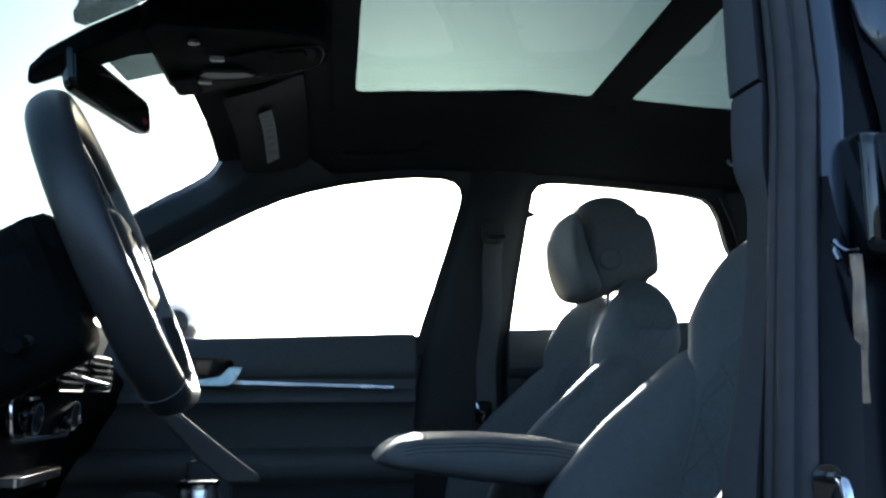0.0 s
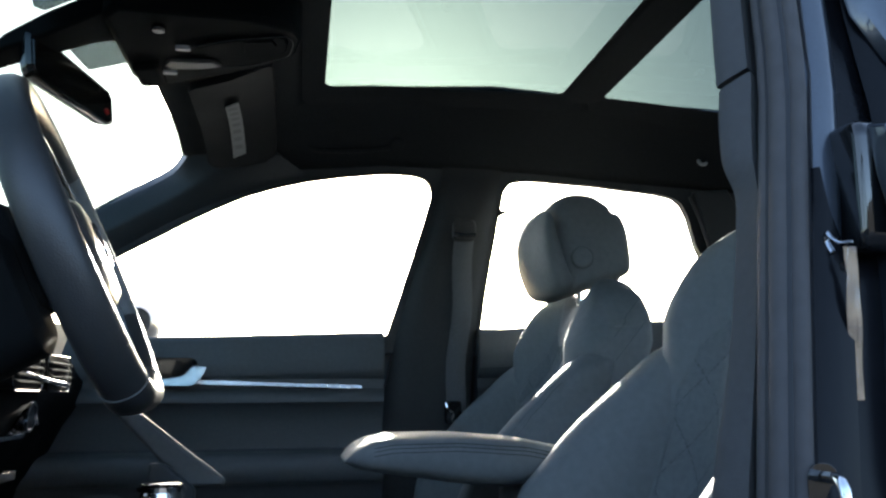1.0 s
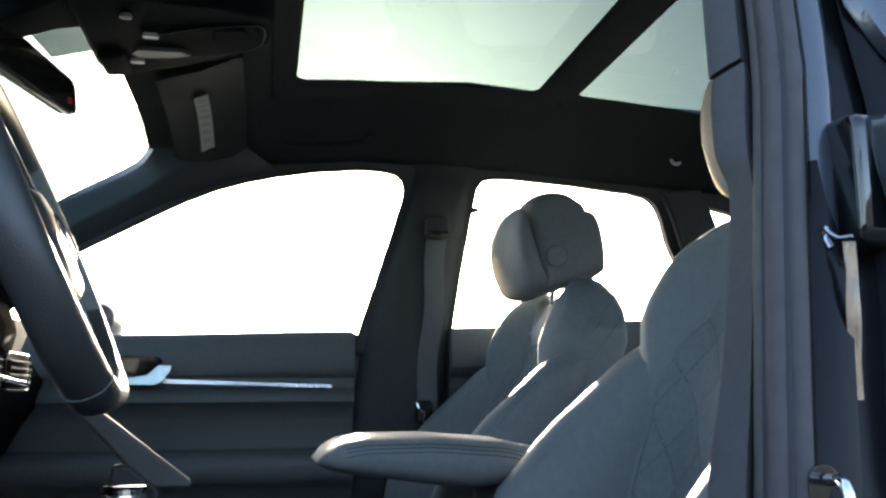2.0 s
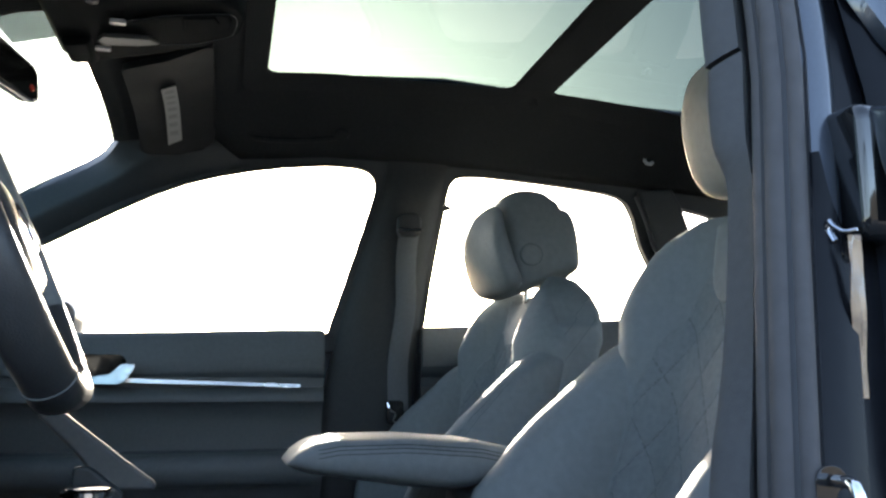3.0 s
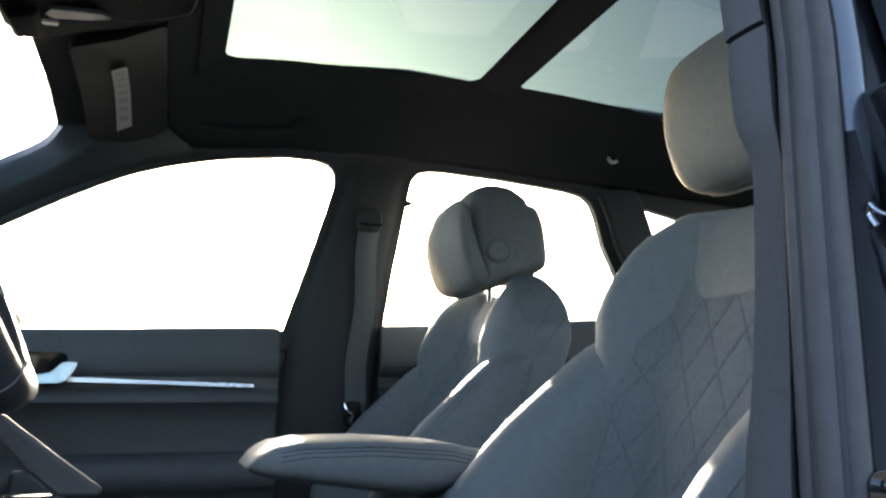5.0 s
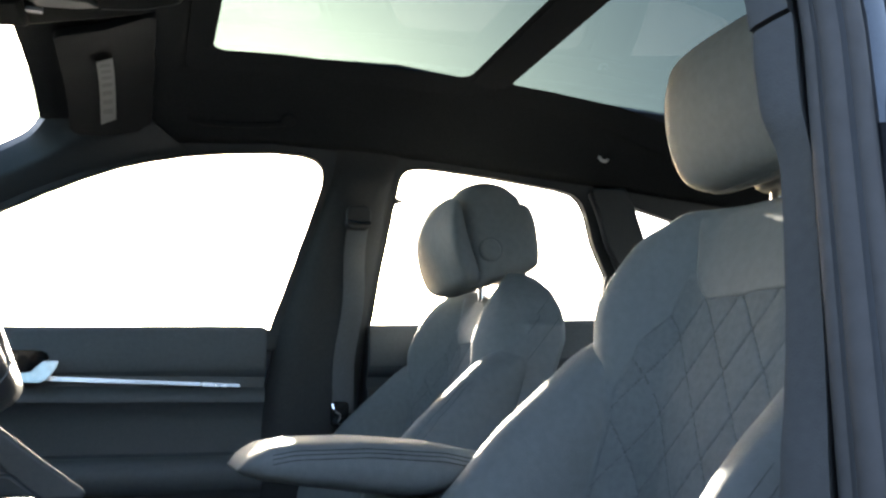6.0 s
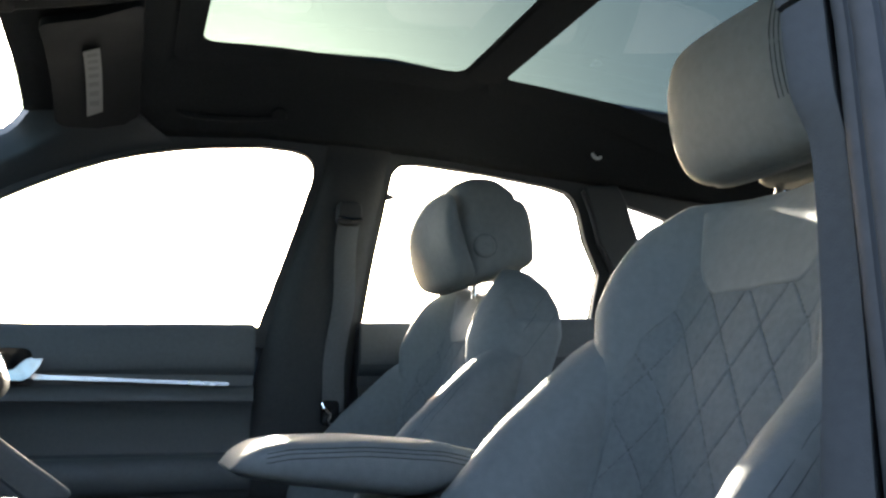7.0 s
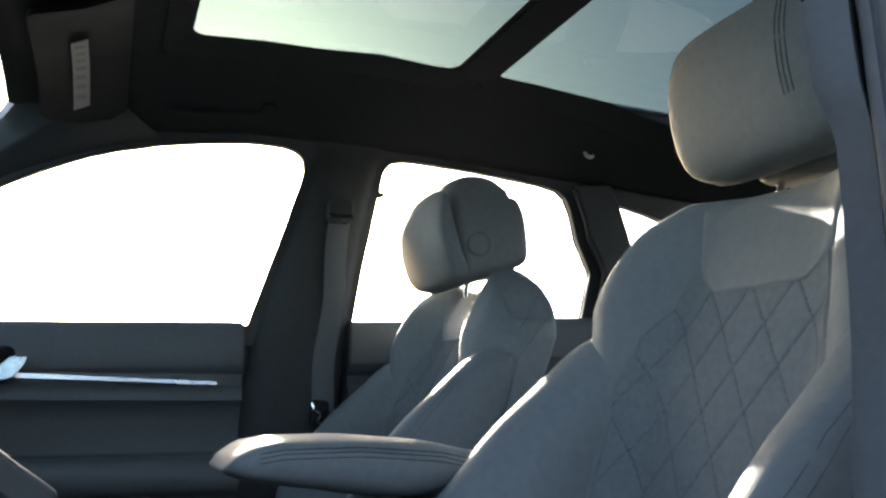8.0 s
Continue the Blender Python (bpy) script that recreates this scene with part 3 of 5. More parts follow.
mirror_out = empty("door_mirror", (0.92, 1.05, 1.08), "grey outside mirror behind the passenger window", "door mirror")
part("housing", loft([[Vector((0.84 + 0.22 * k / 6, 1.03 + 0.06 * math.sin(q) * s + 0.03 * (k / 6), 1.078 + 0.062 * math.cos(q) * s)) for q in [2 * math.pi * j / 20 for j in range(20)]]
                      for k, s in enumerate((0.55, 0.85, 0.97, 1.0, 0.97, 0.85, 0.5))]), PAINT, mirror_out)
part("foot", tube([(0.77, 1.08, 1.03), (0.86, 1.05, 1.045)], 0.03, 0.012, 12), PLASTIC, mirror_out)


# ---- overhead: console, visor, handle, mirror ----
console_top = empty("overhead_console", (0, 0.78, 1.45), "black overhead console with reading lamps and curved cover", "overhead console")
OHC = [(-0.17, 0.90), (-0.13, 0.925), (0.10, 0.925), (0.135, 0.90), (0.12, 0.86), (0.085, 0.80), (0.03, 0.715), (-0.04, 0.655), (-0.105, 0.645), (-0.15, 0.66), (-0.17, 0.72)]
def ohc_x(x, y):
    """The console widens sideways where it climbs to the headliner."""
    return x + 2.4 * (ohc_z(y) - 1.43)


def ohc_z(y):
    return lerp([(0.64, 1.480), (0.70, 1.455), (0.78, 1.438), (0.86, 1.430), (0.93, 1.425)], y)
part("body", slab(OHC, lambda x, y: Vector((ohc_x(x, y), y, ohc_z(y))), lambda x, y: Vector((ohc_x(x, y), y, liner_z(y) + 0.004))), OVERHEAD, console_top, bevel=0.010)
def on_console(loop, below, above):
    """A thin plate on the console's lower face."""
    return slab(loop, lambda x, y: Vector((ohc_x(x, y), y, ohc_z(y) - below)), lambda x, y: Vector((ohc_x(x, y), y, ohc_z(y) + above)))


COVER_RIM = [(-0.055, 0.815), (-0.072, 0.788), (-0.092, 0.756), (-0.110, 0.713), (-0.124, 0.674), (-0.120, 0.662), (-0.100, 0.658), (-0.070, 0.661), (-0.045, 0.669), (-0.016, 0.699), (0.003, 0.728), (0.018, 0.770)]
part("cover_rim", tube([(ohc_x(p.x, p.y), p.y, ohc_z(p.y) - 0.004) for p in spline([(*p, 0) for p in COVER_RIM], 48)], 0.0009, 0.0009, 8), LENS_DIM, console_top, "thin pale cover rim")
part("cover", on_console([(a + (-0.052 - a) * 0.10, b + (0.74 - b) * 0.10) for a, b in COVER_RIM], 0.003, 0.004), OVERHEAD, console_top, "black sliding cover", bevel=0.003)
part("cover_grip", on_console([(-0.090, 0.735), (-0.103, 0.690), (-0.086, 0.684), (-0.060, 0.700), (-0.052, 0.735)], 0.005, 0.0), OVERHEAD, console_top, "finger recess of the cover", bevel=0.002)
part("lens_bar", on_console([(0.006, 0.852), (0.000, 0.786), (0.015, 0.773), (0.030, 0.803), (0.040, 0.852), (0.025, 0.862)], 0.005, 0.003), LENS_DIM, console_top, "smoked lamp lens", bevel=0.002)
for cx, cy in ((-0.044, 0.826), (0.061, 0.859)):
    part("button", on_console([(cx + a, cy + b) for a, b in rounded(-0.005, 0.005, -0.011, 0.011, 0.004)], 0.004, 0.002), LENS, console_top, "pale oval lamp button", bevel=0.0015)
part("microphone", disc((-0.115, 0.85, ohc_z(0.85) - 0.003), (0, 0, 1), 0.010, 0.010), GLOSS_BLACK, console_top)
part("microphone_ring", disc((-0.115, 0.85, ohc_z(0.85) - 0.007), (0, 0, 1), 0.0075, 0.003, 24, 0.006), GLOSS_BLACK, console_top)
part("switch", on_console(rounded(0.052, 0.060, 0.872, 0.896, 0.003), 0.004, 0.002), GLOSS_BLACK, console_top, "small black switch", bevel=0.0015)
part("mount_cover", loft([[Vector((x * s, y, z)) for x, y, z in ((0.016, 0.87, 1.46 - d), (0.110, 0.87, 1.46 - d), (0.104, 0.912, 1.455 - d), (0.022, 0.914, 1.455 - d))] for d, s in ((0.0, 1.0), (0.03, 1.0), (0.042, 0.97))]), OVERHEAD, console_top, bevel=0.008)

sun_visor = empty("sun_visor", (0.40, 0.78, 1.47), "black folded sun visor with a pale warning label", "sun visor")


def visor_z(x, y):
    return liner(x, y).z - 0.016 - 0.012 * smooth(0.70, 0.78, y)


VISOR = rounded(0.205, 0.605, 0.700, 0.852, 0.022)
part("panel", slab(dense(VISOR, 0.04), lambda x, y: Vector((x, y, visor_z(x, y))), lambda x, y: Vector((x, y, visor_z(x, y) + 0.014))), VISOR_VINYL, sun_visor, bevel=0.005)
LBL = [(0.330, 0.794), (0.322, 0.768), (0.555, 0.766), (0.568, 0.794)]
part("label", slab(dense(LBL, 0.03), lambda x, y: Vector((x, y, visor_z(x, y) - 0.003)), lambda x, y: Vector((x, y, visor_z(x, y) - 0.001))), LABEL, sun_visor, "pale printed warning label")
for k in range(7):
    x = 0.342 + 0.030 * k
    part("print_bar", slab([(x, 0.772), (x + 0.014, 0.772), (x + 0.014, 0.789), (x, 0.789)], lambda x, y: Vector((x, y, visor_z(x, y) - 0.0034)), lambda x, y: Vector((x, y, visor_z(x, y) - 0.0028))), INK, sun_visor, "grey print line")

grab_handle = empty("grab_handle", (0.60, 0.52, 1.48), "black folding grab handle above the passenger door", "grab handle")
part("grip", tube(spline([(0.592, 0.64, 1.493), (0.599, 0.632, 1.478), (0.606, 0.60, 1.470), (0.607, 0.52, 1.473), (0.605, 0.45, 1.482), (0.597, 0.425, 1.488), (0.588, 0.418, 1.503)], 26), 0.009, 0.007, 12), FABRIC, grab_handle)
for y in (0.638, 0.42):
    part("foot", disc((0.592, y, 1.492), (0.6, 0, 0.8), 0.018, 0.014), FABRIC, grab_handle)

coat_hook = empty("coat_hook", (0.58, -0.345, 1.48), "small pale hook on the headliner edge", "coat hook")
part("hook", tube(spline([(0.585, -0.337, 1.490), (0.578, -0.34, 1.477), (0.574, -0.349, 1.474), (0.578, -0.357, 1.479)], 12), 0.0045, n=8), LENS, coat_hook)
part("plate", disc((0.590, -0.342, 1.492), (0.7, 0, 0.7), 0.011, 0.008), PLASTIC, coat_hook)

rear_mirror = empty("rear_view_mirror", (-0.02, 0.99, 1.37), "black frameless rear view mirror with red indicator", "mirror")


def mirror_body(depths, grow):
    a = radians(16.9)
    c = Vector((-0.026, 0.988, 1.369))
    u, v = Vector((math.cos(a), -math.sin(a), -0.0565)), Vector((0.02, 0.12, 0.99))
    nrm = u.cross(v).normalized()
    out = []
    for d, g in zip(depths, grow):
        ring = []
        for p, q in rounded(-0.111, 0.116, -0.032, 0.032, 0.015, 7):
            q2 = q * (1 - 0.11 * p / 0.115)
            ring.append(c + u * (p * g) + v * (q2 * g) + nrm * d)
        out.append(ring)
    return out, c, u, v, nrm


rings, mc, mu, mv, mn = mirror_body((-0.004, 0.004, 0.018, 0.034), (0.985, 1.0, 0.93, 0.6))
back = 1 if mn.y > 0 else -1
rings, *_ = mirror_body([d * back for d in (-0.004, 0.004, 0.018, 0.034)], (0.985, 1.0, 0.93, 0.6))
part("housing", loft(rings), GLOSS_BLACK, rear_mirror, bevel=0.002)
rings, *_ = mirror_body([d * back for d in (-0.0065, -0.0045)], (0.95, 0.96))
part("mirror_glass", loft(rings), GLOSS_BLACK, rear_mirror, "dark dimming mirror glass")
part("stalk", tube([mc + mn * back * 0.03, mc + Vector((0.0, 0.05, 0.025)), screen(-0.03, 1.05, -0.01)], 0.013, n=12), PLASTIC, rear_mirror)
part("indicator", disc(mc + mu * 0.09 - mv * 0.012 - mn * back * 0.007, mn, 0.0055, 0.003), RED, rear_mirror, "small red indicator")


# ---- front seats ----
def panel_y(z):
    return 0.36 * (1.13 - z)


def half_width(z):
    return lerp([(0.50, 0.255), (0.70, 0.265), (0.90, 0.270), (1.0, 0.275), (1.05, 0.275)], z)


def wing(z):
    """How far the shoulder wings stand forward of the middle panel."""
    return lerp([(0.50, 0.03), (0.85, 0.04), (0.93, 0.052), (0.965, 0.064), (0.985, 0.070), (1.01, 0.078), (1.03, 0.077), (1.06, 0.070)], z)


def front_y(u, z):
    """Front face of the backrest at width u and height z."""
    w, a = half_width(z), wing(z)
    q = abs(u) / w
    rise = smooth(0.36, 0.71, q)
    s = min(1, max(0, (q - 0.63) / 0.37))
    return panel_y(z) + a * rise - (a * 0.72 + 0.035) * (1 - (1 - s * s) ** 0.5)


BASE_Z = 1.0                                           # below it the shell is upright, above it closes to the ridge
RIDGE = [(0.0, (0.0, -0.030, 1.130)), (0.25, (0.065, -0.020, 1.131)), (0.5, (0.134, 0.016, 1.134)), (0.68, (0.178, 0.036, 1.113)), (0.84, (0.216, 0.050, 1.082)), (1.0, (0.250, 0.050, 1.030))]


def ridge(q):
    """The top line of the shoulders at q, from -1 to 1 across the seat."""
    u, y, z = (lerp([(k, p[i]) for k, p in RIDGE], abs(q)) for i in range(3))
    return math.copysign(u, q), y, z


def over(q, y, s):
    """Point of the closing top: from the shell's outline (q, y) at s = 0 to the ridge at s = 1."""
    u1, y1, z1 = ridge(q)
    r, front = math.sin(math.pi / 2 * s), y > y1
    e = (1 - math.cos(math.pi / 2 * s)) ** (0.60 if front else 2.8)
    u0 = q * half_width(BASE_Z)
    return Vector((u0 + (u1 - u0) * e, y + (y1 - y) * e, BASE_Z + (z1 - BASE_Z) * r))


def back_y(q, z):
    return panel_y(z) - 0.10 + 0.048 * (1 - (1 - min(1, q ** 4)) ** 0.5)


def backrest():
    """Shell with wings, closed by a ridge that falls from the middle to the shoulders."""
    zs = [0.50, 0.56, 0.62, 0.68, 0.74, 0.80, 0.84, 0.88, 0.905, 0.925, 0.94, 0.955, 0.97, 0.985, 1.0]
    n = 56
    us = [-math.cos(math.pi * k / n) for k in range(n + 1)]
    turn = [math.cos(math.pi * k / n) for k in range(1, n)]

    def outline(z):
        w = half_width(z)
        return [(q, front_y(q * w, z)) for q in us] + [(q, back_y(q, z)) for q in turn]
    rings = [[Vector((q * half_width(z), y, z)) for q, y in outline(z)] for z in zs]
    for k in range(1, 19):
        rings.append([over(q, y, k / 18) for q, y in outline(BASE_Z)])
    bm = loft(rings, True, False)
    bmesh.ops.remove_doubles(bm, verts=bm.verts, dist=0.0004)
    return bm


def at_height(q, z):
    """Front of the backrest at q and height z."""
    if z <= BASE_Z:
        return Vector((q * half_width(z), front_y(q * half_width(z), z), z))
    r = min(1, (z - BASE_Z) / (ridge(q)[2] - BASE_Z))
    return over(q, front_y(q * half_width(BASE_Z), BASE_Z), math.asin(r) * 2 / math.pi)


def side_u(y, z):
    """Width at which the shoulder's outer flank passes through (y, z)."""
    lo, hi = 0.80, 1.0
    for _ in range(24):
        q = (lo + hi) / 2
        lo, hi = (q, hi) if at_height(q, z).y > y else (lo, q)
    return at_height(hi, z).x + 0.0003


def surface_y(u, z):
    """Front of the backrest, its leaning top included."""
    lo, hi = 0.0, 1.0
    for _ in range(22):
        q = (lo + hi) / 2
        lo, hi = (q, hi) if at_height(q, z).x < abs(u) else (lo, q)
    return at_height(lo, z).y


BOLSTER = [(0.50, 0.35), (0.60, 0.365), (0.70, 0.352), (0.76, 0.325), (0.814, 0.281), (0.853, 0.242), (0.894, 0.197), (0.932, 0.152), (0.948, 0.132), (0.958, 0.118), (0.966, 0.104), (0.972, 0.090)]


def bolster(sgn):
    """Side bolster with a rounded upper end, its ridge outside of its middle."""
    rings = []
    zs = [0.50 + 0.42 * k / 14 for k in range(15)] + [0.93, 0.94, 0.948, 0.954, 0.959, 0.963, 0.967, 0.970, 0.972]
    for z in zs:
        tip = 1 - smooth(0.93, 0.974, z) ** 2
        f, back = lerp(BOLSTER, z), panel_y(z) + 0.01
        ridge = 0.238
        ring = []
        for k in range(-12, 13):
            t = math.sin(math.pi / 2 * k / 12)
            if t < 0:
                u, h = ridge + 0.072 * t * (0.45 + 0.55 * tip), (1 - abs(t) ** 2.1) ** 0.62
            else:
                u, h = ridge + 0.046 * t * (0.45 + 0.55 * tip), (1 - t ** 2.4) ** 0.5
            ring.append(Vector((sgn * u, back + (f - back) * h, z)))
        ring += [Vector((sgn * (ridge + 0.03), back - 0.03, z)), Vector((sgn * (ridge - 0.05), back - 0.03, z))]
        rings.append(ring)
    return loft(rings)


def quilt(u, z):
    """Depth of the diamond seams: 0 in the seam, up to 1 on the pad."""
    p, q = u / 0.066 + z / 0.092, u / 0.066 - z / 0.092
    d = min(abs(p - round(p)), abs(q - round(q)))
    return min(1, d / 0.022) * 0.6 + 0.4 * min(1, d / 0.4)


def quilted_panel():
    bm = bmesh.new()
    nu, nv = 200, 280
    rows = []
    for j in range(nv + 1):
        z = 0.52 + (1.05 - 0.52) * j / nv
        half = lerp([(0.52, 0.165), (0.90, 0.165), (0.96, 0.148), (1.0, 0.122), (1.06, 0.105)], z)
        row = []
        for i in range(nu + 1):
            u = -half + 2 * half * i / nu
            edge = min(1, (1 - abs(u) / half) / 0.05) * min(1, (nv - j) / 6)
            y = surface_y(u, z) + 0.0048 * quilt(u, z) * edge + 0.0015 * edge - 0.001
            row.append(bm.verts.new((u, y, z)))
        rows.append(row)
    for a, b in zip(rows, rows[1:]):
        for k in range(nu):
            bm.faces.new((a[k], a[k + 1], b[k + 1], b[k]))
    return bm


def seat_pad():
    """Plain pad below the headrest with a rounded lower edge, wider towards the top."""
    bm = bmesh.new()
    rows = []
    for j in range(41):
        z = 1.004 + 0.114 * j / 40
        r = min(1, j / 17)
        round_off = 0.046 * (1 - (1 - (1 - r) ** 2) ** 0.5)
        half = 0.100 + 0.024 * (j / 40) - round_off
        row = []
        for i in range(41):
            u = -0.012 - half + 2 * half * i / 40
            edge = min(1, min(i, 40 - i) / 2.0, j / 2.0)
            row.append(bm.verts.new((u, surface_y(u, z) - 0.004 + 0.0105 * edge ** 0.5, z)))
        rows.append(row)
    for a, b in zip(rows, rows[1:]):
        for k in range(40):
            bm.faces.new((a[k], a[k + 1], b[k + 1], b[k]))
    return bm


def seam_line(path, r=0.0012):
    return tube(path, r, r, 6)


def closed_curve(points, k=4):
    """k points a side on a smooth closed curve through the given ones."""
    n, out = len(points), []
    for i in range(n):
        a, b, c, d = (Vector((*points[(i + j - 1) % n], 0)) for j in range(4))
        for m in range(k):
            t = m / k
            v = 0.5 * ((2 * b) + (c - a) * t + (2 * a - 5 * b + 4 * c - d) * t * t + (3 * b - a - 3 * c + d) * t ** 3)
            out.append((v.x, v.y))
    return out


def pillow(profile, half, n=26, power=5.0, squash=None):
    """A side profile (y, z) carried across x and rounded off at both ends."""
    cy = sum(p[0] for p in profile) / len(profile)
    cz = sum(p[1] for p in profile) / len(profile)
    rings = []
    for k in range(n + 1):
        u = half * -math.cos(math.pi * k / n)
        s = max(0.04, (1 - min(1, abs(u) / half) ** power) ** (1 / power))
        ring = []
        for y, z in profile:
            off = squash(u) if squash else 0.0
            ring.append(Vector((u, cy + (y - cy) * s + off, cz + (z - cz) * (0.25 + 0.75 * s))))
        rings.append(ring)
    return loft(rings)


seat = empty("sport_seat", (0, 0.32, 0.36), "dark grey leather sport seat with quilted backrest and bolsters", "car seat", "front seats")
part("backrest", backrest(), LEATHER, seat, sharp=70)
panel = part("quilted_panel", quilted_panel(), LEATHER_IN, seat, "diamond-stitched seat panel", sharp=180)
panel.data.materials.append(STITCH)
for f in panel.data.polygons:                        # the stitched seams are darker than the leather
    if quilt(f.center.x + seat.location.x, f.center.z + seat.location.z) < 0.27:
        f.material_index = 1
part("shoulder_pad", seat_pad(), LEATHER, seat, sharp=80)
for sgn in (-1, 1):
    part("bolster", bolster(sgn), LEATHER, seat, "padded side bolster", sharp=80)
    for t in (0.50, 0.64):
        line = []
        for k in range(26):
            z = 0.56 + 0.36 * k / 25
            back = panel_y(z) + 0.01
            line.append(Vector((sgn * (0.238 + 0.046 * t + 0.0003), back + (lerp(BOLSTER, z) - back) * (1 - t ** 2.4) ** 0.5 + 0.0003, z)))
        part("seam", seam_line(line, 0.00045), STITCH, seat)
    for shift in (0.0, 0.043):
        line = []
        for k in range(25):
            y, z = 0.051 - 0.066 * k / 24, 0.997 - shift + 0.076 * k / 24
            line.append(Vector((sgn * side_u(y, z), y, z)))
        part("seam", seam_line(line, 0.0006), STITCH, seat)


def cushion():
    rings = []
    for k in range(18):
        y = 0.12 + 0.54 * k / 17
        w = 0.26 - 0.02 * (k / 17) ** 3
        ring = []
        for i in range(31):
            u = -w + 2 * w * i / 30
            q = abs(u) / w
            z = 0.60 + 0.03 * (k / 17) + 0.055 * smooth(0.5, 0.85, q) - 0.06 * smooth(0.88, 1.0, q) - 0.07 * smooth(0.82, 1.0, k / 17) - 0.02 * smooth(0.15, 0.0, k / 17)
            ring.append(Vector((u, y, z)))
        ring += [Vector((w, y, 0.44)), Vector((-w, y, 0.44))]
        rings.append(ring)
    return loft(rings)


part("cushion", cushion(), LEATHER, seat, sharp=60)
part("base", loft([[Vector((x, y, z)) for x, y in rounded(-0.22, 0.22, 0.14, 0.60, 0.03)] for z in (0.362, 0.445)]), PLASTIC, seat, "black seat base", bevel=0.006)
headrest_shape = [(0.045, 1.100), (0.054, 1.15), (0.060, 1.20), (0.064, 1.245), (0.071, 1.274), (0.059, 1.296), (0.028, 1.309), (-0.012, 1.307), (-0.036, 1.294), (-0.052, 1.283),
                  (-0.057, 1.272), (-0.074, 1.266), (-0.086, 1.248), (-0.094, 1.215), (-0.097, 1.160), (-0.088, 1.139), (-0.05, 1.128), (0.0, 1.108)]
headrest = part("headrest", pillow(closed_curve(headrest_shape), 0.122, 36, 5.5), LEATHER, seat, sharp=80)
pad_shape = [(0.036, 1.104), (0.068, 1.104), (0.088, 1.130), (0.101, 1.175), (0.104, 1.22), (0.100, 1.248), (0.092, 1.273), (0.084, 1.272), (0.078, 1.24), (0.066, 1.2), (0.050, 1.15)]
part("pad", pillow(closed_curve(pad_shape), 0.122, 36, 5.0, lambda u: -0.5 * u * u), LEATHER, headrest, "headrest front pad", sharp=80)
part("button", disc((-0.1225, 0.020, 1.170), (1, 0, 0), 0.021, 0.010, 30), LEATHER, headrest, "round adjuster button")
part("button_ring", disc((-0.1215, 0.020, 1.170), (1, 0, 0), 0.0226, 0.0075, 30, 0.021), STITCH, headrest)
part("shell_joint", seam_line([(-0.1222, -0.066, z) for z in (1.16, 1.19, 1.22, 1.25)], 0.0009), STITCH, headrest)
part("pad_carrier", loft([[Vector((x, y, z)) for x, y in rounded(-0.05, 0.05, 0.0, 0.07, 0.01)] for z in (1.13, 1.26)]), PLASTIC, headrest)
for sgn in (-1, 1):
    part("post", tube([(sgn * 0.062, -0.03, 1.06), (sgn * 0.062, -0.035, 1.16)], 0.006, n=12), CHROME, headrest)
part("mount_block", loft([[Vector((x * w, -0.045 + (y + 0.045) * w, z)) for x, y in rounded(-0.088, 0.088, -0.078, -0.012, 0.02)] for z, w in ((1.106, 0.9), (1.112, 1.0), (1.15, 1.04))]), LEATHER, headrest, "padded underside of the headrest", sharp=60)
for sgn in (-1, 1):
    part("post_sleeve", disc((sgn * 0.062, -0.032, 1.104), (0, 0, 1), 0.013, 0.02), GLOSS_BLACK, seat)

driver_seat = copy_thing(seat, pose(-0.395, 0.32, 0.366))
tagged(driver_seat, "dark grey leather sport seat behind the steering wheel, quilted")
seat.location = (0.395, 0.32, 0.36)
seat.rotation_euler = (radians(-2.0), 0, 0)
for ob, dy, dz in ((seat, 0.030, -0.004), (driver_seat, -0.030, 0.048)):
    for child in ob.children:
        if child.name.startswith("headrest"):
            child.location = (0, dy, dz)
            for sub in child.children:
                if ob is seat and sub.name.startswith("mount_block"):
                    sub.location = (0, 0, 0.022)
        elif ob is seat and child.name.split(".")[0] in ("backrest", "quilted_panel", "shoulder_pad", "post_sleeve"):
            child.location = (0, 0, -0.012)          # this seat's back is set a little lower and dips in the middle
            child.data = child.data.copy()
            for v in child.data.vertices:
                u, z = v.co.x, v.co.z
                v.co.z -= 0.018 * smooth(0.66, 0.76, z) * (1 - smooth(0.07, 0.135, abs(u)))
        if child.name.startswith("headrest"):
            if ob is driver_seat:                    # three rows of stitches run up beside the pad's edge
                front = [p for p in closed_curve(pad_shape) if p[0] > 0.088 and p[1] > 1.15]
                cy, cz = (sum(p[i] for p in pad_shape) / len(pad_shape) for i in range(2))
                for u in (0.080, 0.086, 0.092):
                    s = (1 - (u / 0.122) ** 5) ** 0.2
                    line = [Vector((-0.395 - u, dy + cy + (y - cy) * s - 0.5 * u * u, 0.006 + dz + cz + (z - cz) * (0.25 + 0.75 * s))) for y, z in front]
                    part("seam", seam_line(line, 0.0007), THREAD, child)


# ---- centre: armrest, console, dashboard ----
armrest = empty("armrest", (0, 0.4, 0.72), "grey leather centre armrest with twin seams", "armrest")


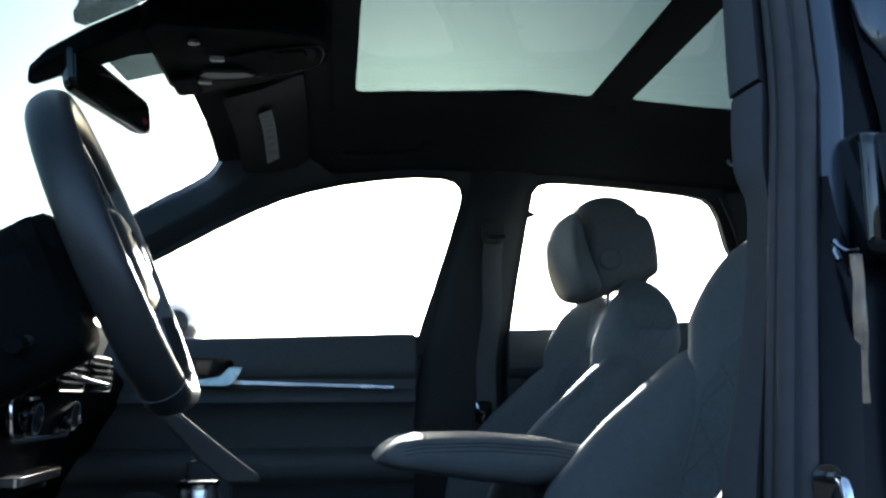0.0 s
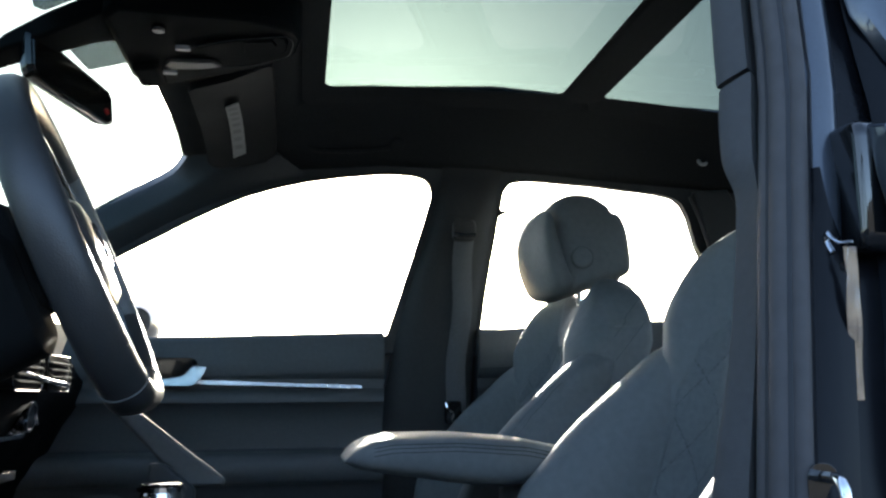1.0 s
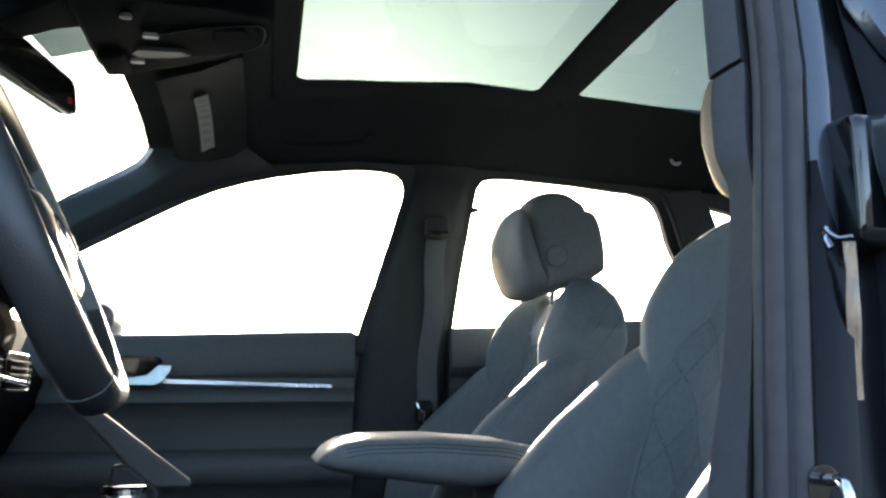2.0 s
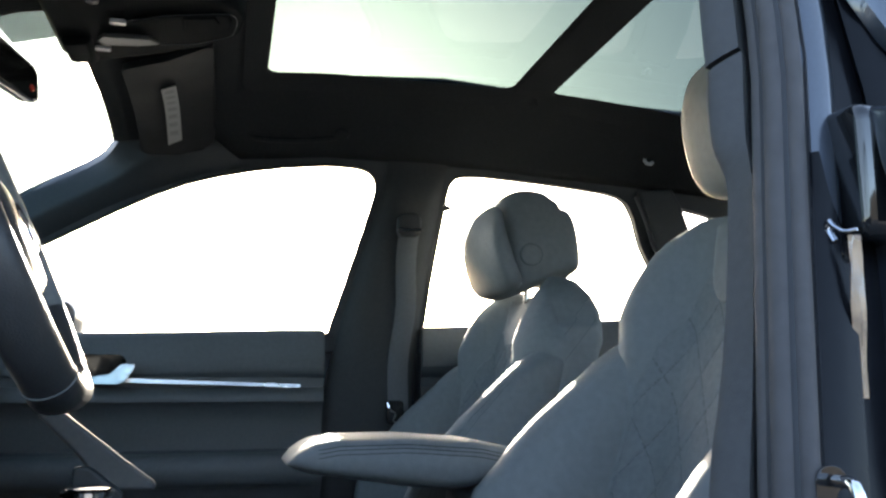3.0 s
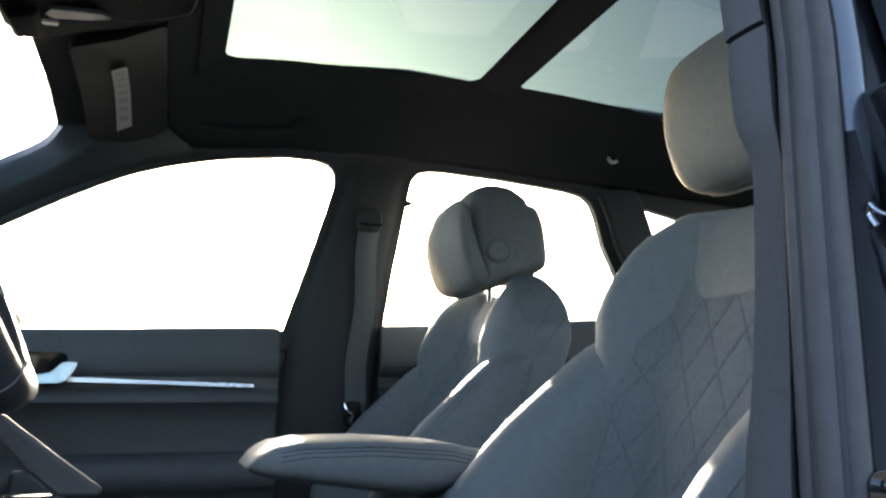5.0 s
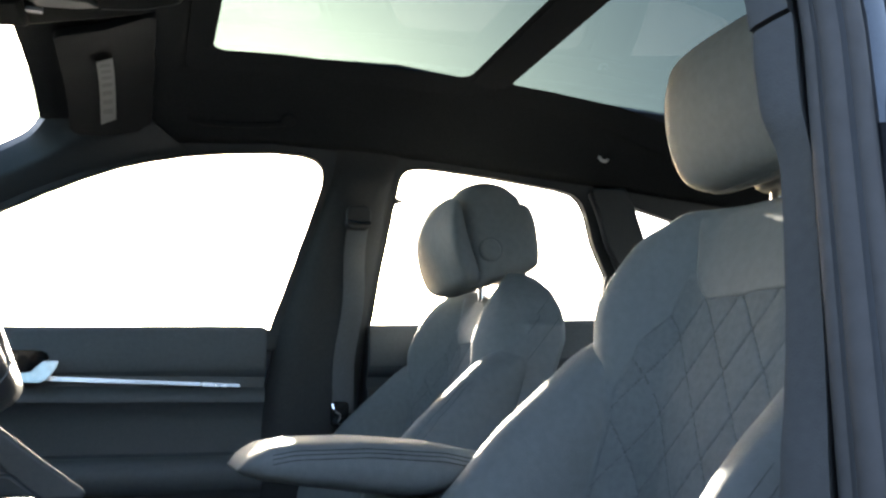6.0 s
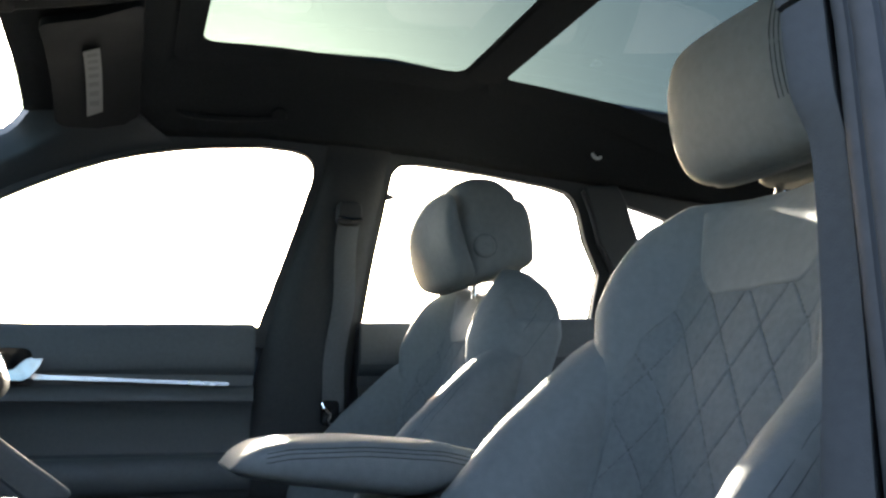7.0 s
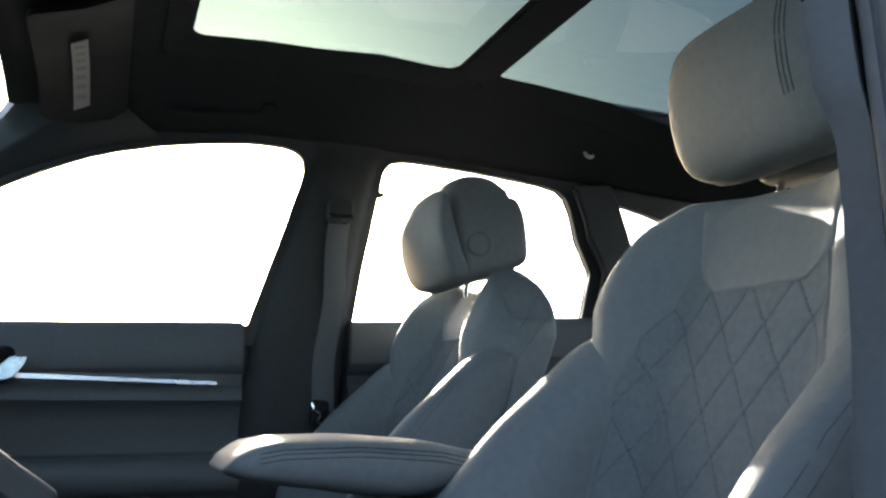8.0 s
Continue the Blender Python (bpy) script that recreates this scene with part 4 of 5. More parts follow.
def armrest_mesh():
    rings = []
    for k in range(27):
        s = k / 26
        y = 0.235 + 0.325 * s
        top = lerp([(0.235, 0.826), (0.30, 0.838), (0.40, 0.844), (0.49, 0.842), (0.52, 0.837), (0.54, 0.828), (0.553, 0.818), (0.56, 0.806)], y)
        bot = lerp([(0.235, 0.795), (0.262, 0.782), (0.300, 0.767), (0.330, 0.764), (0.387, 0.770), (0.461, 0.780), (0.525, 0.789), (0.54, 0.793), (0.553, 0.797), (0.56, 0.802)], y)
        w = 0.098 - 0.03 * smooth(0.52, 0.56, y) ** 2
        ring = []
        for q in range(28):
            c, t = math.cos(2 * math.pi * q / 28), math.sin(2 * math.pi * q / 28)
            c, t = math.copysign(abs(c) ** 0.4, c), math.copysign(abs(t) ** 0.55, t)
            z = (top + bot) / 2 + t * (top - bot) / 2
            ring.append(Vector((c * w * (1.0 if t > -0.3 else 1.0 - 0.14 * (-t - 0.3)), y, z)))
        rings.append(ring)
    return loft(rings)


part("pad", armrest_mesh(), LEATHER, armrest, sharp=75)
for z, q in ((0.0125, 0.0), (0.0175, 0.001), (0.0235, 0.0015)):
    part("seam", seam_line([(-0.0985 + q * 0 + 0.006 * max(0, 1 - z / 0.02), y, lerp([(0.235, 0.826), (0.30, 0.838), (0.40, 0.844), (0.49, 0.842), (0.52, 0.837), (0.54, 0.828)], y) - z) for y in [0.25 + 0.27 * k / 20 for k in range(21)]], 0.0006), THREAD, armrest)
part("hinge_block", box(0, 0.26, 0.72, 0.16, 0.08, 0.10), PLASTIC, armrest, bevel=0.01)

console = empty("centre_console", (0, 0.7, 0.36), "black centre console with metal-rimmed selector and trim", "console")
CONS = [(-0.13, 0.365), (-0.135, 0.58), (-0.125, 0.66), (-0.10, 0.68), (0.10, 0.68), (0.125, 0.66), (0.135, 0.58), (0.13, 0.365)]
part("body", sweep_y(CONS, 0.18, 1.08, 10, lambda x, y, z: Vector((x, y, z))), OVERHEAD, console, sharp=30)
part("side_bar", slab([(0.925, 0.868), (0.895, 0.874), (0.880, 0.866), (0.802, 0.806), (0.745, 0.764), (0.745, 0.752), (0.815, 0.752), (0.863, 0.806)], lambda y, z: Vector((0.138, y, z)), lambda y, z: Vector((0.16, y, z))), PLASTIC_GREY, console, "slanting grey grab bar", bevel=0.006)
part("side_bar_foot", slab([(0.865, 0.79), (0.84, 0.79), (0.79, 0.75), (0.79, 0.70), (0.87, 0.70)], lambda y, z: Vector((0.128, y, z)), lambda y, z: Vector((0.15, y, z))), PLASTIC, console, bevel=0.006)
selector = part("selector", disc((0.0, 0.822, 0.722), (0, 0, 1), 0.034, 0.09, 36), ALU, console, "satin metal selector knob")
part("cap", disc((0.0, 0.822, 0.770), (0, 0, 1), 0.031, 0.006, 36), GLOSS_BLACK, selector)
part("ring", disc((0.0, 0.822, 0.764), (0, 0, 1), 0.036, 0.006, 36, 0.030), CHROME, selector)

dashboard = empty("dashboard", (0, 1.25, 0.8), "black dashboard with vents, climate dials and metal trim", "dashboard")
DASH = [(1.60, 1.02), (1.40, 1.035), (1.22, 1.03), (1.14, 1.0), (1.11, 0.955), (1.12, 0.90), (1.15, 0.86), (1.20, 0.75), (1.30, 0.62), (1.60, 0.60)]
part("body", loft([[Vector((x, y - 0.10 * smooth(0.25, 0.05, abs(x)) * (z < 1.0), z - 0.03 * (abs(x) / 0.72) ** 4)) for y, z in DASH] for x in [-0.73 + 1.46 * k / 24 for k in range(25)]]), OVERHEAD, dashboard, sharp=50, bevel=0.006)
part("instrument_hood", loft([[Vector((-0.37 + 0.19 * q, y, z + 0.075 * (1 - q * q) ** 0.5)) for y, z in ((1.08, 1.01), (1.30, 1.02), (1.30, 0.98), (1.08, 0.98))] for q in [-1 + 2 * k / 16 for k in range(17)]]), PLASTIC, dashboard, "instrument hood", bevel=0.006)
# climate panel with two dials
part("climate_panel", slab(rounded(-0.12, 0.12, 0.838, 0.892, 0.012), lambda x, z: Vector((x, 1.068 + (0.892 - z) * -0.1, z)), lambda x, z: Vector((x, 1.11, z))), GLOSS_BLACK, dashboard, "glossy climate control panel", bevel=0.004)
part("climate_rim", tube([Vector((x, 1.061 - (0.892 - z) * 0.1, z)) for x, z in rounded(-0.124, 0.124, 0.834, 0.896, 0.014)], 0.004, 0.003, 8, up=(0, 1, 0), closed=True), CHROME, dashboard, "bright chrome panel rim")
for x in (-0.088, 0.088):
    dial = part("dial", disc((x, 1.053, 0.864), (0, 1, 0.1), 0.022, 0.034, 30), GLOSS_BLACK, dashboard, "round climate dial")
    part("dial_rim", disc((x, 1.038, 0.864), (0, 1, 0.1), 0.0235, 0.006, 30, 0.019), CHROME, dial)
for k in range(5):
    part("climate_key", box(-0.048 + 0.024 * k, 1.059, 0.864, 0.018, 0.006, 0.02), PLASTIC_GREY, dashboard, bevel=0.002)
part("panel_bezel", slab(rounded(-0.115, 0.075, 1.036, 1.066, 0.004), lambda x, y: Vector((x, y, 0.901 + 0.1 * (y - 1.036) + 0.06 * x)), lambda x, y: Vector((x, y, 0.896 + 0.06 * x))), ALU, dashboard, "satin bezel over the climate panel", bevel=0.001)
part("bezel_corner", slab([(0.128, 0.882), (0.190, 0.880), (0.178, 0.870), (0.134, 0.850)], lambda x, z: Vector((x, 1.036 + 0.25 * (x - 0.128) + 0.3 * (z - 0.85), z)), lambda x, z: Vector((x, 1.062 + 0.3 * (z - 0.85), z))), ALU, dashboard, "satin corner of the bezel", bevel=0.001)
# centre vents with chrome trim
part("vent_blade", loft([[Vector((x, 0.988 - 0.1 * x, z + dz)) + Vector((0, d, 0)) for dz, d in ((-0.0035, 0.0), (0.0035, 0.0), (0.0035, 0.008), (-0.0035, 0.008))] for x, z in ((-0.085, 0.926), (-0.03, 0.920), (0.03, 0.915), (0.07, 0.913))]), CHROME, dashboard, "bright chrome vent blade", bevel=0.001)
for x in (-0.075, 0.075):
    vent = part("air_vent", slab(rounded(x - 0.062, x + 0.062, 0.905, 0.955, 0.012), lambda a, z: Vector((a, 1.0, z)), lambda a, z: Vector((a, 1.05, z))), OVERHEAD, dashboard, "black air vent", bevel=0.003)
    part("vent_rim", tube([Vector((a, 0.998, z)) for a, z in rounded(x - 0.064, x + 0.064, 0.903, 0.957, 0.014)], 0.0014, 0.0014, 8, up=(0, 1, 0), closed=True), GLOSS_BLACK, vent)
    for k in range(4):
        part("vane", box(x, 0.998, 0.916 + 0.010 * k, 0.11, 0.012, 0.0022, (15, 0, 0)), OVERHEAD, vent)
part("trim_bar", slab(rounded(-0.155, 0.02, 1.03, 1.16, 0.008), lambda x, y: Vector((x, y, 0.789)), lambda x, y: Vector((x, y, 0.777))), ALU, dashboard, "brushed metal trim bar", bevel=0.003)
part("trim_shelf", box(-0.06, 1.11, 0.768, 0.16, 0.12, 0.016), OVERHEAD, dashboard, bevel=0.004)
part("trim_panel", slab(rounded(-0.13, 0.10, 0.960, 1.004, 0.006), lambda x, z: Vector((x, 1.004 - 0.3 * (z - 0.96), z)), lambda x, z: Vector((x, 1.04, z))), PLASTIC_GREY, dashboard, "grey panel over the vents", bevel=0.003)
part("screen", slab(rounded(-0.11, 0.11, 1.005, 1.12, 0.01), lambda x, z: Vector((x, 1.16, z)), lambda x, z: Vector((x, 1.175, z))), GLOSS_BLACK, dashboard, "dark standing display", bevel=0.003)

# ---- steering wheel and column ----
TILT = radians(24.8)
WC = Vector((-0.371, 0.871, 1.0515))
WU, WV = Vector((0.9962, 0.0867, 0)), Vector((0, math.sin(TILT), math.cos(TILT)))
WN = Vector((0, -math.cos(TILT), math.sin(TILT)))       # towards the driver


def on_wheel(a, b, c=0.0):
    return WC + WU * a + WV * b + WN * c


steering_wheel = empty("steering_wheel", tuple(WC), "black leather steering wheel with silver spokes, flattened below", "steering wheel")


def rim_r(q):
    """Rim radius; the bottom is flattened a little."""
    return min(0.183, 0.1725 / max(0.2, -math.sin(q))) if math.sin(q) < -0.2 else 0.183


RIM = [on_wheel(rim_r(q) * math.cos(q), rim_r(q) * math.sin(q)) for q in [2 * math.pi * k / 96 for k in range(96)]]


def rim_mesh(i0, i1, rx, ry):
    pts = RIM[i0:i1] if i1 > i0 else RIM[i0:] + RIM[:i1]
    return tube(pts, rx, ry, 18, up=tuple(WN))


part("rim", tube(RIM, 0.0170, 0.0239, 20, up=tuple(WN), closed=True), WHEEL_LEATHER, steering_wheel, "smooth black leather rim", sharp=80)
for i0, i1 in ((90, 12),):
    part("grip", rim_mesh(i0, i1, 0.0174, 0.0243), LEATHER_IN, steering_wheel, "perforated leather grip", sharp=80)
part("lower_rim", rim_mesh(64, 81, 0.0173, 0.0242), WHEEL_LEATHER, steering_wheel, sharp=80)
# sun highlight on the leather's inner edge, modelled as a thin metal ring
part("rim_edge", tube([on_wheel((rim_r(q) - 0.0162) * math.cos(q), (rim_r(q) - 0.0162) * math.sin(q), 0.006) for q in [2 * math.pi * k / 96 for k in range(96)]], 0.0012, 0.0022, 8, up=tuple(WN), closed=True), ALU, steering_wheel, "thin metal ring for the sun highlight inside the rim")
for i in (64, 81):                                   # stitched joints of the lower rim
    a = RIM[i] - WC
    ring = [RIM[i] + a.normalized() * 0.0178 * math.cos(q) + WN * 0.0248 * math.sin(q) for q in [2 * math.pi * k / 24 for k in range(24)]]
    part("rim_joint", tube(ring, 0.0008, n=6, up=tuple(a.cross(WN).normalized()), closed=True), STITCH, steering_wheel, "stitched joint of the rim leather")
part("hub", loft([[on_wheel(a * s, b * s - 0.005, d) for a, b in rounded(-0.078, 0.078, -0.062, 0.055, 0.035, 8)] for d, s in ((-0.045, 0.75), (-0.02, 0.98), (0.0, 1.0), (0.014, 0.95), (0.022, 0.8), (0.024, 0.4))]), WHEEL_LEATHER, steering_wheel, "airbag cover", sharp=60)
part("badge_ring", disc(on_wheel(0, -0.003, 0.024), WN, 0.026, 0.004, 28, 0.020), CHROME, steering_wheel)
for sgn in (-1, 1):
    spoke = part("spoke", loft([[on_wheel(sgn * a, b, c) for b, c in ((-0.030 + t, -0.010), (0.018 - t * 0.3, -0.012), (0.020 - t * 0.3, 0.004), (-0.030 + t, 0.006))] for a, t in ((0.06, 0.0), (0.10, 0.004), (0.14, 0.008), (0.166, 0.004))]), PLASTIC, steering_wheel, bevel=0.003)
    part("spoke_trim", loft([[on_wheel(sgn * a, b, c) for b, c in ((-0.034 + t, 0.004), (-0.022 + t, 0.004), (-0.022 + t, 0.011), (-0.034 + t, 0.010))] for a, t in ((0.064, -0.004), (0.10, 0.0), (0.14, 0.006), (0.16, 0.010))]), ALU, spoke, "satin silver spoke trim")
    part("key_field", loft([[on_wheel(sgn * a, b, c) for b, c in ((-0.018, 0.005), (0.012, 0.005), (0.012, 0.009), (-0.018, 0.009))] for a in (0.085, 0.135)]), GLOSS_BLACK, spoke, bevel=0.002)
    part("shift_paddle", slab([(0.05, -0.02), (0.075, 0.045), (0.10, 0.055), (0.115, 0.03), (0.105, -0.02)], lambda a, b, s=sgn: on_wheel(s * a, b, -0.054), lambda a, b, s=sgn: on_wheel(s * a, b, -0.070)), OVERHEAD, steering_wheel, "black shift paddle", bevel=0.002)
low = part("spoke", loft([[on_wheel(a, b, c) for a, c in ((-w, -0.008), (w, -0.008), (w * 0.9, 0.008), (-w * 0.9, 0.008))] for b, w in ((-0.055, 0.03), (-0.10, 0.022), (-0.155, 0.028))]), PLASTIC, steering_wheel, bevel=0.003)
part("spoke_trim", loft([[on_wheel(a, b, c) for a, c in ((-w, 0.006), (w, 0.006), (w * 0.9, 0.012), (-w * 0.9, 0.012))] for b, w in ((-0.06, 0.018), (-0.10, 0.013), (-0.15, 0.018))]), ALU, low, "satin silver spoke trim")

column = empty("steering_column", tuple(on_wheel(0, 0, -0.12)), "black steering column cover with control stalks", "steering column")
part("shroud", loft([[on_wheel(a * s - shift, b * s - 0.02 - dz, -d) for a, b in rounded(-0.072, 0.016, -0.085, 0.055, 0.03, 6)] for d, s, dz, shift in ((0.045, 0.78, 0.0, 0.040), (0.055, 0.95, 0.0, 0.040), (0.10, 1.0, 0.0, 0.034), (0.15, 1.05, 0.0, 0.034), (0.22, 1.05, 0.01, 0.034), (0.30, 1.05, 0.02, 0.036))]), OVERHEAD, column, bevel=0.004)
part("switch_housing", loft([[on_wheel(a * s - 0.036, b * s + 0.004, -d) for a, b in rounded(-0.058, 0.058, -0.06, 0.058, 0.026, 6)] for d, s in ((0.040, 0.88), (0.046, 0.98), (0.07, 1.0), (0.10, 0.96), (0.13, 0.85))]), OVERHEAD, column, "black switch housing behind the wheel", sharp=60)
part("knee_panel", slab([(1.06, 0.95), (1.08, 1.01), (1.16, 1.01), (1.18, 0.6), (1.14, 0.6), (1.06, 0.86)], lambda y, z: Vector((-0.66, y, z)), lambda y, z: Vector((-0.20, y, z))), OVERHEAD, column, bevel=0.02)
for sgn, b in ((1, 0.012),):
    stalk = part("stalk", tube([on_wheel(sgn * 0.06, b, -0.075), on_wheel(sgn * 0.12, b + 0.01, -0.07), on_wheel(sgn * 0.175, b + 0.02, -0.062)], lambda s: 0.008 + 0.004 * s, lambda s: 0.007 + 0.002 * s, 12), PLASTIC, column, "black control stalk")
    part("stalk_end", disc(on_wheel(sgn * 0.178, b + 0.0205, -0.0615), (sgn, 0, 0), 0.0115, 0.014, 20), PLASTIC_GREY, stalk)
part("cruise_stalk", tube([on_wheel(-0.06, -0.06, -0.08), on_wheel(-0.12, -0.068, -0.105)], 0.006, n=10), PLASTIC, column)
part("cruise_knob", disc(on_wheel(-0.125, -0.069, -0.106), (-1, 0, 0), 0.010, 0.02, 20), OVERHEAD, column)


# ---- doorway pillar beside the driver's seat ----
def edge_at(z):
    """Inner edge of the grey trim; it steps back below the shoulder."""
    step = lerp([(0.45, 0.0), (0.84, 0.0), (0.866, 0.002), (0.892, 0.006), (0.921, 0.0092), (0.951, 0.0112), (1.0, 0.0128), (1.03, 0.0130), (1.043, 0.0118), (1.055, 0.0065), (1.066, 0.0010), (1.083, -0.0012), (1.107, -0.003), (1.16, -0.003), (1.46, 0.004)], z)
    return step


def near(a, b, z, inner=0.0):
    """Place on the doorway pillar: a outwards and b backwards from its inner edge at height z; inner: how far it follows the trim's step."""
    x, y = -0.755 + 0.21 * (z - 1.13), 0.314 - (0.19 if z < 1.13 else 0.08) * (z - 1.13) - edge_at(z) * inner
    return Vector((x - a, y - b, z))


def pillar_strip(profile, z0, z1, n=36, inner_points=0):
    """A closed profile (a, b) run up the pillar; the first inner_points follow the trim's own edge."""
    rings = []
    for k in range(n):
        z = z0 + (z1 - z0) * k / (n - 1)
        rings.append([near(a, b, z, 1.0 if i < inner_points else 0.0) for i, (a, b) in enumerate(profile)])
    return loft(rings)


door_pillar = empty("wall_pillar", (-0.76, 0.36, 0.46), "grey trimmed doorway pillar with ribbed rubber seals and blue paint", "door pillar", "", "structure")
TRIM = [(-0.05, 0.12), (-0.012, 0.030), (-0.0025, 0.006), (0.0, 0.0), (0.004, 0.001), (0.012, 0.007), (0.020, 0.0135), (0.014, 0.024), (-0.03, 0.10)]
FOLLOW = (1, 1, 1, 1, 1, 0.8, 0.4, 0.5, 1)
lower, upper = [], []
for k in range(90):
    z = 0.46 + (1.129 - 0.46) * k / 89
    lower.append([near(a, b, z + max(0, a) * 0.55 * smooth(0.8, 1.0, k / 89), w) for (a, b), w in zip(TRIM, FOLLOW)])
for k in range(12):
    z = 1.1325 + (1.46 - 1.1325) * k / 11
    upper.append([near(a - 0.0008, b - 0.0015, z + max(0, a) * 0.55 * smooth(0.3, 0.0, k / 11), w) for (a, b), w in zip(TRIM, FOLLOW)])
part("lower_trim", loft(lower), TRIM_GREY, door_pillar, "grey lower pillar trim", sharp=60)
part("upper_trim", loft(upper), TRIM_GREY, door_pillar, "grey upper pillar trim", sharp=60)


def rib(a, b, r, r2):
    """Round rubber bead at (a, b), its section an oval along the slope of the pillar."""
    d = Vector((0.80, 0.60))
    e = Vector((0.60, -0.80))
    return [(a + d.x * r * math.cos(q) + e.x * r2 * math.sin(q), b + d.y * r * math.cos(q) + e.y * r2 * math.sin(q)) for q in [2 * math.pi * k / 14 for k in range(14)]]


for s, r, r2, mat in ((0.52, 0.0070, 0.0055, RUBBER), (0.615, 0.0045, 0.0030, RUBBER_DARK), (0.72, 0.0080, 0.0062, RUBBER), (0.835, 0.0050, 0.0042, RUBBER_DARK), (0.93, 0.006, 0.005, RUBBER)):
    part("seal_bead", pillar_strip(rib(0.05 * s, 0.036 * s + (0.004 if s < 0.6 else 0.0), r, r2), 0.46, 1.46, 24), mat, door_pillar, "ribbed door rubber", sharp=70)
part("seal_base", pillar_strip([(0.026, 0.027), (0.05, 0.041), (0.04, 0.055), (0.02, 0.044)], 0.46, 1.46, 16), RUBBER_DARK, door_pillar)
part("painted_post", pillar_strip([(0.044, 0.036), (0.0475, 0.039), (0.050, 0.046), (0.051, 0.056), (0.049, 0.062), (0.035, 0.066), (0.025, 0.05)], 0.46, 1.46, 24), PAINT, door_pillar, "dark blue painted post", sharp=60)
# black strip over the lower paint stands for its dark reflection
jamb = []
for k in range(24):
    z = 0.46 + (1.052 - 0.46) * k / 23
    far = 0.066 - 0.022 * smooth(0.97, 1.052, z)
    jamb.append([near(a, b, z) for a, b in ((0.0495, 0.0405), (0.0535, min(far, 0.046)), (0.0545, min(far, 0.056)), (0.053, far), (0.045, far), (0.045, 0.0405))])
part("jamb_cover", loft(jamb), JAMB_BLACK, door_pillar, "black pointed strip standing for dark reflection in the post", sharp=50)
part("post_core", pillar_strip([(-0.02, 0.06), (0.036, 0.066), (0.036, 0.11), (-0.02, 0.12)], 0.46, 1.46, 12), JAMB_BLACK, door_pillar)
striker = part("striker_plate", slab(rounded(0.316, 0.336, 0.805, 0.860, 0.009), lambda y, z: Vector((-0.868, y, z)), lambda y, z: Vector((-0.845, y - 0.01, z))), GLOSS_BLACK, door_pillar, "dark door striker plate", bevel=0.004)
part("striker_loop", tube(spline([(-0.870, 0.325, 0.852), (-0.890, 0.329, 0.850), (-0.892, 0.330, 0.822), (-0.870, 0.325, 0.818)], 14), 0.0035, n=10), CHROME, striker, "bright striker loop")

rear_side_door = empty("door_3", (-0.82, 0.0, 0.4), "closed dark blue rear door with gloss black window trim", "car door", "", "structure")
def door_edge(z):
    return lerp([(0.42, 0.315), (0.85, 0.262), (1.0, 0.236), (1.09, 0.220), (1.2, 0.222), (1.45, 0.19)], z)
def skin_x(z):
    return -(outer_x(z) if z < 1.0 else 0.845 - 0.23 * (z - 1.0))
lower_door = []
for k in range(20):
    z = 0.42 + (1.02 - 0.42) * k / 19
    y = door_edge(z)
    x = skin_x(z)
    lower_door.append([Vector((x + 0.05, y, z)), Vector((x + 0.012, y + 0.008, z)), Vector((x + 0.003, y + 0.006, z)), Vector((x, y - 0.004, z)), Vector((x - 0.001, y - 0.06, z)), Vector((x, -0.55, z)), Vector((x + 0.05, -0.55, z))])
part("door_skin", loft(lower_door), PAINT, rear_side_door, "dark blue gloss door skin", sharp=60)
upper_door = []
for k in range(12):
    z = 1.03 + (1.45 - 1.03) * k / 11
    y = door_edge(z)
    x = skin_x(z)
    upper_door.append([Vector((x + 0.05, y - 0.01, z)), Vector((x + 0.018, y + 0.006, z)), Vector((x + 0.012, y - 0.002, z)), Vector((x + 0.012, y - 0.10, z)), Vector((x + 0.05, y - 0.10, z))])
part("window_post", loft(upper_door), JAMB_BLACK, rear_side_door, "black window post", sharp=60)
frame_bar = []
for k in range(10):
    z = 1.105 + (1.45 - 1.105) * k / 9
    y = lerp([(1.09, 0.165), (1.13, 0.202), (1.19, 0.228), (1.45, 0.228)], z)
    x = skin_x(z)
    frame_bar.append([Vector((x + 0.010, y + 0.004, z)), Vector((x + 0.0, y, z)), Vector((x - 0.004, y - 0.02, z)), Vector((x - 0.002, y - 0.05, z)), Vector((x + 0.02, y - 0.05, z))])
part("window_frame", loft(frame_bar), PAINT, rear_side_door, "dark blue painted window frame", sharp=60)
CAP = rounded(-0.848, -0.800, 0.992, 1.082, 0.014)
part("belt_cap", loft([[Vector((x * 1.0 + dx, y, z)) for x, z in CAP] for y, dx in ((0.20, 0.0), (0.262, 0.0), (0.270, 0.001))]), GLOSS_BLACK, rear_side_door, "black moulding end cap", bevel=0.006)
part("belt_moulding", loft([[Vector((x, y, z)) for x, z in ((-0.843, 1.078), (-0.864, 1.072), (-0.874, 1.045), (-0.876, 1.01), (-0.862, 0.998), (-0.850, 1.04))] for y in (0.262, 0.255, 0.1, -0.55)]), PAINT, rear_side_door, bevel=0.003)
foil = []
